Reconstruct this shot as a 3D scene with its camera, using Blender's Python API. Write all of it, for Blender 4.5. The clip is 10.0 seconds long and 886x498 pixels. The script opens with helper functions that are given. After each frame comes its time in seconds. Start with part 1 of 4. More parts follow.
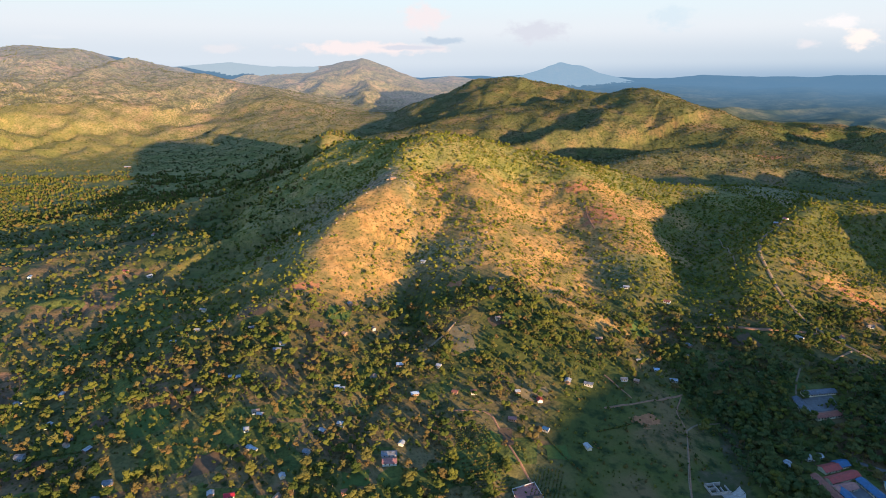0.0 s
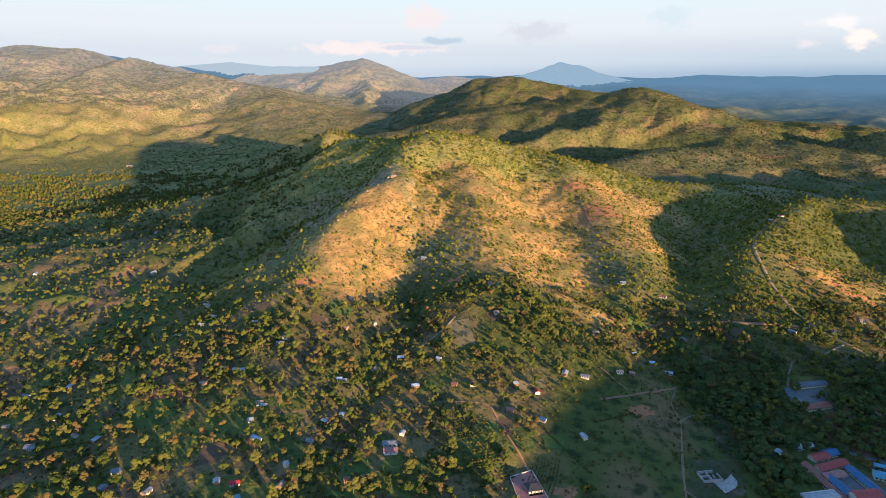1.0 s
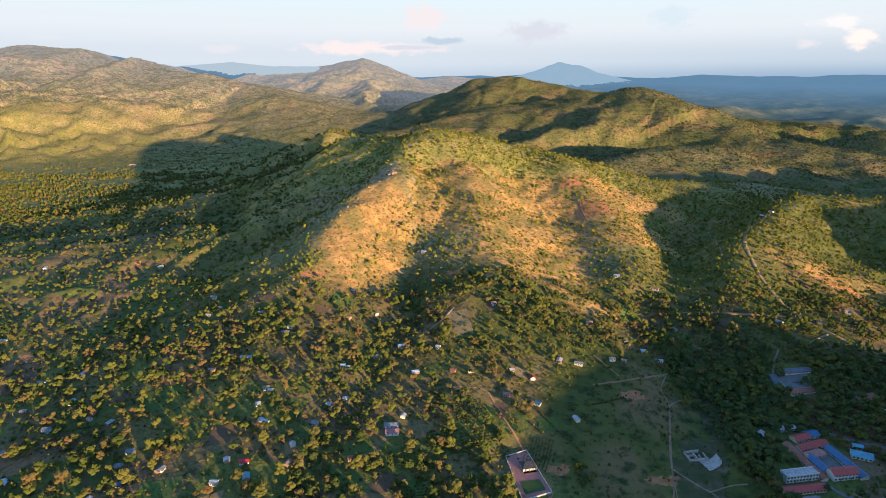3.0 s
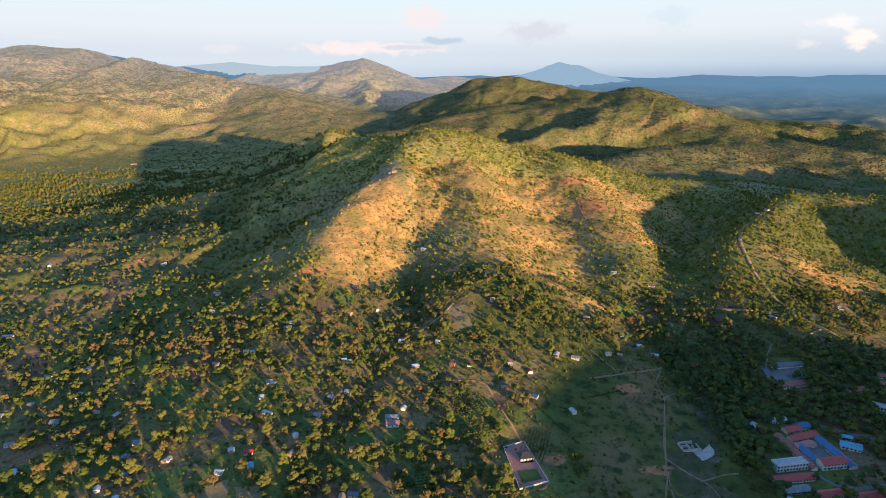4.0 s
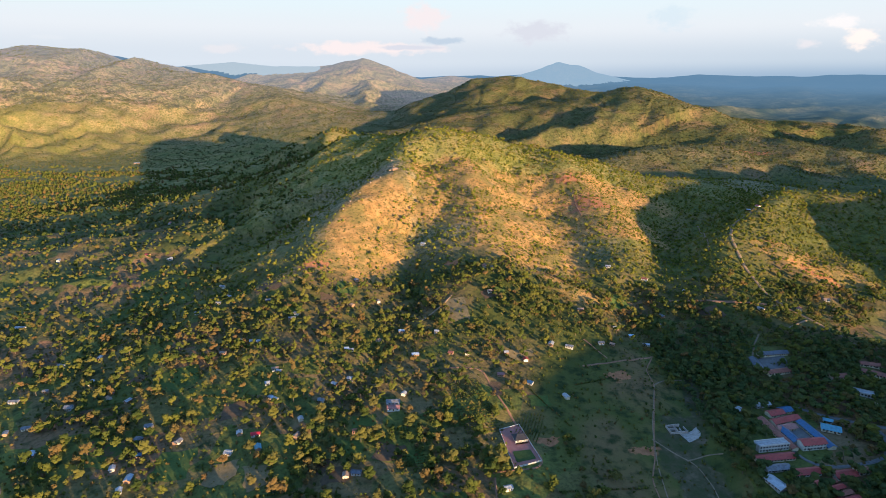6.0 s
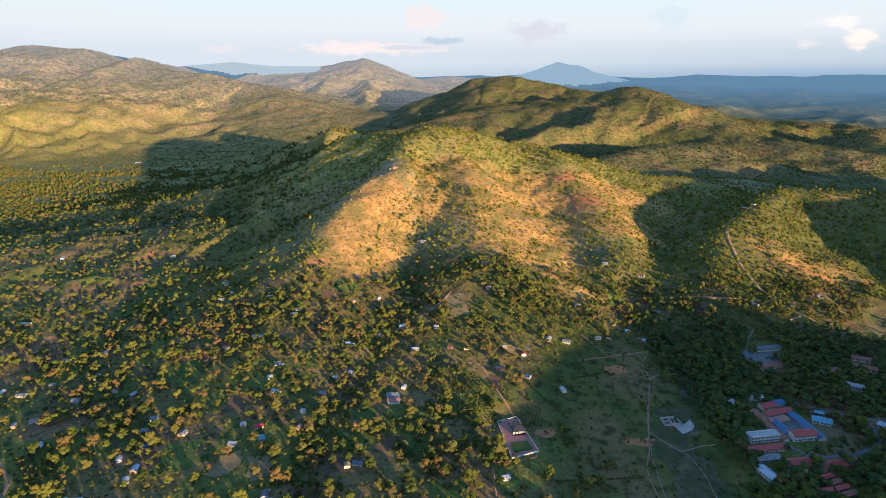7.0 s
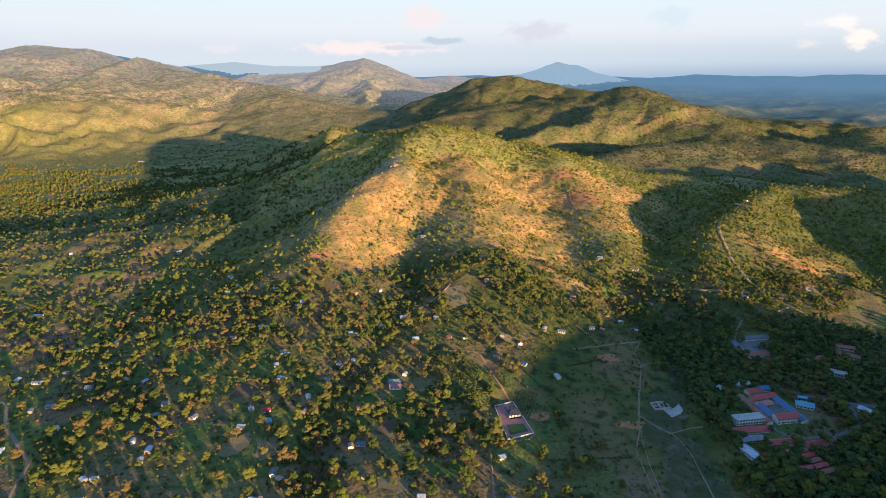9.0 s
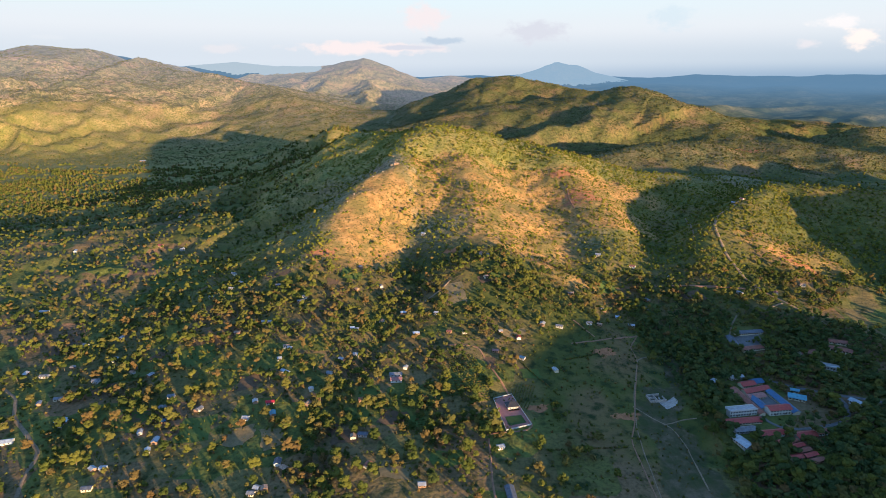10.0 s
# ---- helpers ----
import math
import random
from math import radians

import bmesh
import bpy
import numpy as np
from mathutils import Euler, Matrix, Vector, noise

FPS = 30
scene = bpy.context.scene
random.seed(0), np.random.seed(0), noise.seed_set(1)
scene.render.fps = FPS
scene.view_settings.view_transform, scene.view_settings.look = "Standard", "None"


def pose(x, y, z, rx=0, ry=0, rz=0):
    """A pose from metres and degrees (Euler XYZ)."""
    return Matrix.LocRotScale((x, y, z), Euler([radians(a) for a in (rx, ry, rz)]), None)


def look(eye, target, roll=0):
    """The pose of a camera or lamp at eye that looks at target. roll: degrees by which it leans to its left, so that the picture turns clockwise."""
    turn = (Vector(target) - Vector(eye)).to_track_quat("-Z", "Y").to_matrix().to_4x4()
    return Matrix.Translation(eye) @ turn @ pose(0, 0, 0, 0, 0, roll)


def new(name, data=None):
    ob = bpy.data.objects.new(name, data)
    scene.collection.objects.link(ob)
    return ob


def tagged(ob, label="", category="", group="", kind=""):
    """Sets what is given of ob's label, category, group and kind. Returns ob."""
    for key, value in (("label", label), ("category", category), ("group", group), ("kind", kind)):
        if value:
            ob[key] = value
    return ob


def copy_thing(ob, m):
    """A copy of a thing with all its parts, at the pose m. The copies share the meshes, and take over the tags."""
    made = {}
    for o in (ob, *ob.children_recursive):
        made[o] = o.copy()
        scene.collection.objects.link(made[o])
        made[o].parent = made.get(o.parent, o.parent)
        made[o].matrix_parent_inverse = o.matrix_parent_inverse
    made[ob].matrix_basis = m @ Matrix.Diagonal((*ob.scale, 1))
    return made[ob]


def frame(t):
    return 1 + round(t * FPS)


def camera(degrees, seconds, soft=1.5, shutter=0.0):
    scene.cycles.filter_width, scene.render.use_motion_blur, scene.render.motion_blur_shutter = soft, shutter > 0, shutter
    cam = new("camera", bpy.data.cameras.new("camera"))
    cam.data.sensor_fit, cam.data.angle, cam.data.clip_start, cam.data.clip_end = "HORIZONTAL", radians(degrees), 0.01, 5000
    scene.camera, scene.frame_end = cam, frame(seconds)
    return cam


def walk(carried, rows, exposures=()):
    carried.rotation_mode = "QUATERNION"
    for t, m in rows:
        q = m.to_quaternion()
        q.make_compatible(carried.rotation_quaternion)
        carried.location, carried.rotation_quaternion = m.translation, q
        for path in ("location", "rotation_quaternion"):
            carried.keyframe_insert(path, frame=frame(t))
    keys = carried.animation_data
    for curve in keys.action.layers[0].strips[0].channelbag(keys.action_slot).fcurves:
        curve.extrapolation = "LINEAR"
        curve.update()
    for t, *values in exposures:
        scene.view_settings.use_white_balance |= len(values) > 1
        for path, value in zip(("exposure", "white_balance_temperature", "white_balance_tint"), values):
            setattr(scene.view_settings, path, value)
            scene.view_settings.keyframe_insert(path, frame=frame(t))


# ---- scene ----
# A flight backwards over a valley at low sun, looking at a grassy ridge.
cam = camera(74.0, 10.0, soft=0.5)
ROWS = [
    (0.0, 0.00, 0.00, 322.50), (0.5, 0.15, -6.60, 322.05), (1.0, 0.22, -13.05, 321.60), (1.5, 0.38, -19.35, 321.30), (2.0, 0.60, -25.50, 321.08),
    (2.5, 0.83, -31.65, 320.85), (4.0, 1.58, -49.95, 320.55), (4.5, 1.95, -56.10, 320.40), (5.0, 2.25, -62.10, 320.25), (5.5, 2.55, -68.10, 320.10),
    (7.0, 3.45, -85.95, 319.73), (7.5, 3.75, -91.95, 319.58), (8.0, 3.90, -98.10, 319.42), (8.5, 3.97, -104.10, 319.20), (9.0, 4.05, -110.40, 318.98),
    (9.5, 4.05, -116.55, 318.75), (10.0, 4.05, -123.00, 318.45),
]
walk(cam, [(t, pose(x, y, z, 90 - 16.45, 0, 0)) for t, x, y, z in ROWS], exposures=[(0.0, 2.1), (10.0, 2.1)])

# ---- sky and sun ----
SUN_FROM, SUN_UP = 142.0, 5.2  # degrees clockwise from +y, and above the horizon
world = bpy.data.worlds.new("evening_sky")
scene.world = world
world.use_nodes = True
wt = world.node_tree
wt.nodes.clear()
sky = wt.nodes.new("ShaderNodeTexSky")
sky.sky_type, sky.sun_disc = "NISHITA", False
sky.sun_elevation, sky.sun_rotation = radians(SUN_UP), radians(SUN_FROM)
sky.air_density, sky.dust_density, sky.ozone_density, sky.altitude = 1.0, 0.4, 4.0, 1200
wout = wt.nodes.new("ShaderNodeOutputWorld")


def wnode(kind, **values):
    n = wt.nodes.new("ShaderNode" + kind)
    for key, value in values.items():
        n.inputs[key.replace("_", " ")].default_value = value
    return n


def wmath(op, *args):
    n = wt.nodes.new("ShaderNodeMath")
    n.operation = op
    for k, v in enumerate(args):
        if isinstance(v, (int, float)):
            n.inputs[k].default_value = v
        else:
            wt.links.new(v, n.inputs[k])
    return n.outputs[0]


def wmix(fac, a, b):
    n = wt.nodes.new("ShaderNodeMix")
    n.data_type = "RGBA"
    for k, v in ((0, fac), (6, a), (7, b)):
        if isinstance(v, (int, float)):
            n.inputs[k].default_value = v
        elif isinstance(v, tuple):
            n.inputs[k].default_value = (*v, 1)
        else:
            wt.links.new(v, n.inputs[k])
    return n.outputs[2]


def wstep(v, a, b):
    n = wnode("MapRange")
    n.interpolation_type = "SMOOTHSTEP"
    n.inputs["From Min"].default_value, n.inputs["From Max"].default_value = a, b
    wt.links.new(v, n.inputs["Value"])
    return n.outputs["Result"]


coord = wnode("TexCoord")
axis = wnode("SeparateXYZ")
wt.links.new(coord.outputs["Generated"], axis.inputs[0])
level = wmath("POWER", wmath("ADD", wmath("MULTIPLY", axis.outputs[0], axis.outputs[0]), wmath("MULTIPLY", axis.outputs[1], axis.outputs[1])), 0.5)
climb = wmath("DIVIDE", axis.outputs[2], wmath("MAXIMUM", level, 0.05))
across = wmath("DIVIDE", axis.outputs[0], wmath("MAXIMUM", axis.outputs[1], 0.05))
ahead = wstep(axis.outputs[1], 0.1, 0.3)
# evening air: bluish haze on the horizon, pale above it, the plain sky overhead
SKY_GAIN = 0.16
bg_sky = wnode("Background", Strength=SKY_GAIN)
wt.links.new(sky.outputs[0], bg_sky.inputs["Color"])
haze = wmix(wstep(climb, -0.004, 0.024), (0.29, 0.42, 0.58), (0.53, 0.62, 0.72))
haze = wmix(wstep(climb, 0.018, 0.075), haze, (0.76, 0.80, 0.85))
haze = wmix(wstep(climb, 0.06, 0.15), haze, (0.70, 0.87, 0.93))
haze = wmix(wmath("MULTIPLY", wstep(across, 0.75, -0.3), wstep(climb, 0.08, 0.0)), haze, wmix(0.5, haze, (0.84, 0.87, 0.92)))
# small evening clouds: where (tangent right of ahead, tangent up), half width, half height, tone
fleece = wnode("TexNoise", Scale=34.0, Detail=7.0, Roughness=0.6)
stretch = wnode("Mapping")
stretch.inputs["Scale"].default_value = (1, 1, 1.8)
wt.links.new(coord.outputs["Generated"], stretch.inputs[0])
wt.links.new(stretch.outputs[0], fleece.inputs["Vector"])
ragged = wmath("MULTIPLY", wmath("SUBTRACT", fleece.outputs["Fac"], 0.5), 2.6)
for cx, cz, w, h, tone, most in (
    (-0.032, 0.088, 0.036, 0.0200, (0.86, 0.78, 0.8), 0.95),
    (0.150, 0.065, 0.047, 0.0151, (0.66, 0.68, 0.76), 0.90),
    (-0.122, 0.042, 0.120, 0.0095, (0.90, 0.80, 0.80), 0.95),
    (0.001, 0.053, 0.034, 0.0060, (0.5, 0.6, 0.72), 0.90),
    (-0.06, 0.043, 0.05, 0.0040, (0.62, 0.66, 0.76), 0.80),
    (0.363, 0.082, 0.034, 0.0173, (0.6, 0.74, 0.84), 0.50),
    (0.633, 0.070, 0.043, 0.0079, (0.95, 0.9, 0.9), 0.75),
    (0.669, 0.046, 0.033, 0.0121, (1.02, 0.9, 0.84), 0.85),
    (0.587, 0.042, 0.024, 0.0067, (0.86, 0.8, 0.82), 0.60),
    (-0.354, 0.039, 0.036, 0.0073, (0.8, 0.77, 0.8), 0.60),
    (-0.547, 0.054, 0.027, 0.0038, (0.7, 0.76, 0.82), 0.60),
    (-0.633, 0.050, 0.036, 0.0036, (0.74, 0.78, 0.83), 0.50),
):
    u = wmath("DIVIDE", wmath("SUBTRACT", across, cx), w)
    q = wmath("DIVIDE", wmath("SUBTRACT", climb, cz), h)
    d = wmath("POWER", wmath("ADD", wmath("MULTIPLY", u, u), wmath("MULTIPLY", q, q)), 0.5)
    haze = wmix(wmath("MULTIPLY", wmath("MULTIPLY", wstep(wmath("ADD", d, ragged), 1.25, 0.45), most), ahead), haze, tone)
bg_haze = wnode("Background", Strength=0.258)
wt.links.new(haze, bg_haze.inputs["Color"])
blend = wnode("MixShader")
wt.links.new(wmath("SUBTRACT", 1.0, wmath("MULTIPLY", wstep(climb, 0.1, 0.55), 0.92)), blend.inputs[0])
wt.links.new(bg_sky.outputs[0], blend.inputs[1])
wt.links.new(bg_haze.outputs[0], blend.inputs[2])
wt.links.new(blend.outputs[0], wout.inputs["Surface"])

sun = new("sun", bpy.data.lights.new("sun", "SUN"))
sun.data.energy, sun.data.angle, sun.data.color = 3.05, radians(0.6), (1.0, 0.70, 0.38)
toward = Vector((math.sin(radians(SUN_FROM)) * math.cos(radians(SUN_UP)), math.cos(radians(SUN_FROM)) * math.cos(radians(SUN_UP)), math.sin(radians(SUN_UP))))
sun.matrix_world = look(toward * 900, (0, 0, 0))


# ---- materials ----
class Nodes:
    """Short hand for building one node material."""

    def __init__(self, name):
        self.mat = bpy.data.materials.new(name)
        self.mat.use_nodes = True
        self.tree = self.mat.node_tree
        self.tree.nodes.clear()
        self.out = self.add("OutputMaterial")

    def add(self, kind, **values):
        n = self.tree.nodes.new("ShaderNode" + kind)
        for key, value in values.items():
            n.inputs[key.replace("_", " ")].default_value = value
        return n

    def link(self, a, b):
        self.tree.links.new(a, b)
        return self

    def place(self, scale=1.0):
        g = self.add("NewGeometry")
        m = self.add("Mapping")
        m.inputs["Scale"].default_value = (scale, scale, scale)
        self.link(g.outputs["Position"], m.inputs["Vector"])
        return m.outputs["Vector"]

    def noise(self, size, detail=4.0, rough=0.55, at=None):
        n = self.add("TexNoise", Scale=1.0 / size, Detail=detail, Roughness=rough)
        self.link(at or self.place(), n.inputs["Vector"])
        return n.outputs["Fac"]

    def ramp(self, fac, stops):
        r = self.add("ValToRGB")
        while len(r.color_ramp.elements) < len(stops):
            r.color_ramp.elements.new(0.5)
        for e, (p, c) in zip(r.color_ramp.elements, stops):
            e.position, e.color = p, (*c, 1) if len(c) == 3 else c
        self.link(fac, r.inputs["Fac"])
        return r.outputs["Color"]

    def step(self, fac, a, b):
        m = self.add("MapRange")
        m.interpolation_type = "SMOOTHSTEP"
        m.inputs["From Min"].default_value, m.inputs["From Max"].default_value = a, b
        self.link(fac, m.inputs["Value"])
        return m.outputs["Result"]

    def maths(self, op, a, b=None):
        m = self.add("Math")
        m.operation = op
        for k, v in enumerate((a, b)):
            if v is None:
                continue
            if isinstance(v, (int, float)):
                m.inputs[k].default_value = v
            else:
                self.link(v, m.inputs[k])
        return m.outputs[0]

    def mix(self, fac, a, b, how="MIX"):
        m = self.add("Mix")
        m.data_type, m.blend_type = "RGBA", how
        for k, v in ((0, fac), (6, a), (7, b)):
            if isinstance(v, (int, float)):
                m.inputs[k].default_value = v
            elif isinstance(v, tuple):
                m.inputs[k].default_value = (*v, 1)
            else:
                self.link(v, m.inputs[k])
        return m.outputs[2]

    def attribute(self, name):
        a = self.add("Attribute")
        a.attribute_name = name
        return a.outputs["Fac"]

    def surface(self, colour, rough=0.9, bump=None, strength=0.5, distance=1.0, metal=0.0, spec=0.2):
        p = self.add("BsdfPrincipled", Roughness=rough, Metallic=metal)
        p.inputs["Specular IOR Level"].default_value = spec
        if isinstance(colour, tuple):
            p.inputs["Base Color"].default_value = (*colour, 1)
        else:
            self.link(colour, p.inputs["Base Color"])
        if bump is not None:
            b = self.add("Bump", Strength=strength, Distance=distance)
            self.link(bump, b.inputs["Height"])
            self.link(b.outputs["Normal"], p.inputs["Normal"])
        self.link(p.outputs[0], self.out.inputs["Surface"])
        return self.mat


def upland_tone(n):
    """Dry hill pasture: olive grass, straw, worn earth and scrub shadows at three sizes."""
    tone = n.ramp(n.noise(60, 7, 0.7), [(0.3, (0.18, 0.17, 0.075)), (0.46, (0.29, 0.235, 0.115)), (0.6, (0.40, 0.285, 0.16)), (0.72, (0.50, 0.30, 0.195))])
    tone = n.mix(n.maths("MULTIPLY", n.step(n.noise(7, 5, 0.8), 0.46, 0.56), 0.85), tone, (0.055, 0.07, 0.03))
    tone = n.mix(n.maths("MULTIPLY", n.step(n.noise(140, 6, 0.7), 0.52, 0.6), 0.5), tone, n.mix(0.6, tone, (0.40, 0.21, 0.15)))
    return n.mix(n.maths("MULTIPLY", n.step(n.noise(260, 3), 0.42, 0.62), 0.6), tone, n.mix(0.55, tone, (0.09, 0.10, 0.035)))


def ground_material():
    n = Nodes("valley_ground")
    dry, bare, farm = n.attribute("dry"), n.attribute("bare"), n.attribute("farm")
    grain, tuft = n.noise(3, 5), n.noise(11, 4)
    broad = n.noise(90, 4)
    grass = n.ramp(broad, [(0.32, (0.058, 0.074, 0.021)), (0.48, (0.10, 0.105, 0.028)), (0.58, (0.165, 0.12, 0.048)), (0.7, (0.20, 0.12, 0.06))])
    grass = n.mix(n.step(tuft, 0.45, 0.7), grass, (0.03, 0.045, 0.015))
    # small fields, each with its own crop
    v = n.add("TexVoronoi", Scale=1 / 48.0, Randomness=0.8)
    v.distance = "CHEBYCHEV"
    n.link(n.place(), v.inputs["Vector"])
    sep = n.add("SeparateColor")
    n.link(v.outputs["Color"], sep.inputs[0])
    crop = n.ramp(sep.outputs[0], [(0.0, (0.09, 0.115, 0.034)), (0.25, (0.15, 0.165, 0.042)), (0.42, (0.22, 0.135, 0.075)), (0.6, (0.13, 0.145, 0.038)), (0.8, (0.25, 0.14, 0.08)), (1.0, (0.18, 0.155, 0.06))])
    crop = n.mix(n.step(grain, 0.4, 0.7), crop, n.mix(0.5, crop, (0.03, 0.035, 0.015)))
    colour = n.mix(n.maths("MULTIPLY", farm, n.step(tuft, 0.75, 0.45)), grass, crop)
    slope = n.attribute("slope")
    upland = upland_tone(n)
    lush = n.ramp(n.noise(38, 7, 0.72), [(0.32, (0.11, 0.12, 0.03)), (0.45, (0.21, 0.20, 0.055)), (0.56, (0.32, 0.25, 0.085)), (0.68, (0.42, 0.28, 0.12))])
    lush = n.mix(n.maths("MULTIPLY", n.step(n.noise(5, 4, 0.75), 0.5, 0.6), 0.7), lush, (0.07, 0.08, 0.022))
    upland = n.mix(n.attribute("lush"), upland, lush)
    colour = n.mix(slope, colour, upland)
    straw = n.ramp(tuft, [(0.3, (0.25, 0.14, 0.052)), (0.5, (0.40, 0.225, 0.082)), (0.7, (0.50, 0.285, 0.11))])
    straw = n.mix(n.maths("MULTIPLY", n.step(n.noise(48, 5, 0.6), 0.45, 0.62), 0.75), straw, (0.17, 0.15, 0.05))
    straw = n.mix(n.step(n.noise(4.5, 5, 0.75), 0.5, 0.62), straw, (0.10, 0.09, 0.03))
    edge = n.step(n.maths("ADD", dry, n.maths("MULTIPLY", n.maths("SUBTRACT", n.noise(33, 5), 0.5), 0.9)), 0.35, 0.65)
    colour = n.mix(edge, colour, straw)
    earth = n.ramp(grain, [(0.3, (0.30, 0.12, 0.06)), (0.7, (0.46, 0.20, 0.095))])
    edge2 = n.step(n.maths("ADD", bare, n.maths("MULTIPLY", n.maths("SUBTRACT", n.noise(14, 6, 0.7), 0.5), 2.6)), 0.66, 0.84)
    colour = n.mix(edge2, colour, earth)
    # stony riverside ground
    stone = n.ramp(n.noise(13, 6, 0.6), [(0.38, (0.06, 0.07, 0.026)), (0.52, (0.09, 0.08, 0.04)), (0.66, (0.16, 0.12, 0.075))])
    edge3 = n.step(n.maths("ADD", n.attribute("stony"), n.maths("MULTIPLY", n.maths("SUBTRACT", n.noise(20, 5), 0.5), 1.1)), 0.4, 0.6)
    colour = n.mix(edge3, colour, stone)
    return n.surface(colour, 0.95, n.maths("ADD", grain, n.maths("MULTIPLY", tuft, 2.0)), 0.6, 1.2, spec=0.1)


def foliage_material(name, tones):
    n = Nodes(name)
    a = n.attribute("tint")
    info = n.add("ObjectInfo")
    island = n.add("NewGeometry").outputs["Random Per Island"]
    pick = n.maths("FRACT", n.maths("ADD", a, info.outputs["Random"]))
    base = n.ramp(pick, tones)
    base = n.mix(n.maths("MULTIPLY", island, 0.35), base, n.mix(0.6, base, (0.02, 0.03, 0.006)))
    base = n.mix(n.step(n.noise(0.9, 3), 0.5, 0.75), base, n.mix(0.5, base, (0.02, 0.03, 0.006)))
    d = n.add("BsdfDiffuse", Roughness=0.6)
    tr = n.add("BsdfTranslucent")
    n.link(base, d.inputs["Color"])
    n.link(n.mix(0.5, base, (0.16, 0.16, 0.02)), tr.inputs["Color"])
    mx = n.add("MixShader")
    mx.inputs[0].default_value = 0.3
    n.link(d.outputs[0], mx.inputs[1])
    n.link(tr.outputs[0], mx.inputs[2])
    n.link(mx.outputs[0], n.out.inputs["Surface"])
    return n.mat


GROUND = ground_material()
LEAVES = foliage_material("tree_leaves", [(0.0, (0.06, 0.085, 0.026)), (0.3, (0.115, 0.135, 0.034)), (0.55, (0.175, 0.175, 0.04)), (0.8, (0.16, 0.14, 0.05)), (0.93, (0.21, 0.125, 0.055)), (1.0, (0.08, 0.105, 0.034))])
DARK_LEAVES = foliage_material("woodland_leaves", [(0.0, (0.06, 0.095, 0.04)), (0.5, (0.095, 0.13, 0.048)), (1.0, (0.14, 0.15, 0.055))])
SCRUB = foliage_material("scrub_leaves", [(0.0, (0.09, 0.115, 0.024)), (0.35, (0.17, 0.185, 0.034)), (0.75, (0.27, 0.25, 0.045)), (1.0, (0.23, 0.17, 0.06))])
FAR_SCRUB = foliage_material("hill_scrub_leaves", [(0.0, (0.06, 0.075, 0.03)), (0.4, (0.11, 0.115, 0.045)), (0.75, (0.16, 0.145, 0.06)), (1.0, (0.15, 0.115, 0.065))])
bn = Nodes("bark")
BARK = bn.surface(bn.ramp(bn.noise(0.4), [(0.3, (0.09, 0.065, 0.045)), (0.7, (0.20, 0.155, 0.115))]), 0.9)


def painted_haze_material(name, tones, air, curve, bend=1.0):
    """Far land as a plain backdrop: evening haze painted in as emission, thicker with its distance from the valley."""
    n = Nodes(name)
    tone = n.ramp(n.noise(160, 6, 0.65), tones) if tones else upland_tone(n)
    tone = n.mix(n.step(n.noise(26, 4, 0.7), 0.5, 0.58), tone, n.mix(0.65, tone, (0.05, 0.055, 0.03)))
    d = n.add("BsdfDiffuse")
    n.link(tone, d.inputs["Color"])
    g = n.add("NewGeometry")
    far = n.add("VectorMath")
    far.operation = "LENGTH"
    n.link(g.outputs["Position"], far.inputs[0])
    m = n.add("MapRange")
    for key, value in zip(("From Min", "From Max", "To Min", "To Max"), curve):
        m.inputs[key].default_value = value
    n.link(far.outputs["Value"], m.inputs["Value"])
    # emission stands in for the haze; the land itself gives no light
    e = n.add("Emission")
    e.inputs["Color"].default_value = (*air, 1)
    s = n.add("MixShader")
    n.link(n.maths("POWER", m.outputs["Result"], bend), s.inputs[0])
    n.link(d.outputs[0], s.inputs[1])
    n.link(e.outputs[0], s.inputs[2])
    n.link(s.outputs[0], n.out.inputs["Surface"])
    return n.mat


# backdrop materials, each with its own glowing haze colour
FAR_PLAIN = painted_haze_material("painted_haze_plain", [(0.38, (0.03, 0.045, 0.025)), (0.5, (0.08, 0.09, 0.045)), (0.64, (0.16, 0.145, 0.075))], (0.031, 0.062, 0.100), (3100, 4600, 0.0, 0.94), 1.05)
FAR_HILL = painted_haze_material("painted_haze_hill", None, (0.108, 0.115, 0.142), (3300, 4500, 0.05, 0.52))
BLUE_HAZE_HILL = painted_haze_material("painted_blue_haze_hill", None, (0.072, 0.109, 0.148), (3300, 4500, 0.6, 0.96))
PALE_HAZE_HILL = painted_haze_material("painted_pale_haze_hill", None, (0.110, 0.137, 0.162), (3300, 4300, 0.7, 0.97))


# ---- the lie of the land ----
def hash01(ix, iy, seed):
    n = (ix.astype(np.int64) * 374761393 + iy.astype(np.int64) * 668265263 + seed * 974711) & 0xFFFFFFFF
    n = ((n ^ (n >> 13)) * 1274126177) & 0xFFFFFFFF
    return ((n ^ (n >> 16)) & 0xFFFFFF) / float(0xFFFFFF)


def value_noise(x, y, seed):
    ix, iy = np.floor(x), np.floor(y)
    fx, fy = x - ix, y - iy
    fx, fy = fx * fx * (3 - 2 * fx), fy * fy * (3 - 2 * fy)
    a, b = hash01(ix, iy, seed), hash01(ix + 1, iy, seed)
    c, d = hash01(ix, iy + 1, seed), hash01(ix + 1, iy + 1, seed)
    return (a + (b - a) * fx) * (1 - fy) + (c + (d - c) * fx) * fy


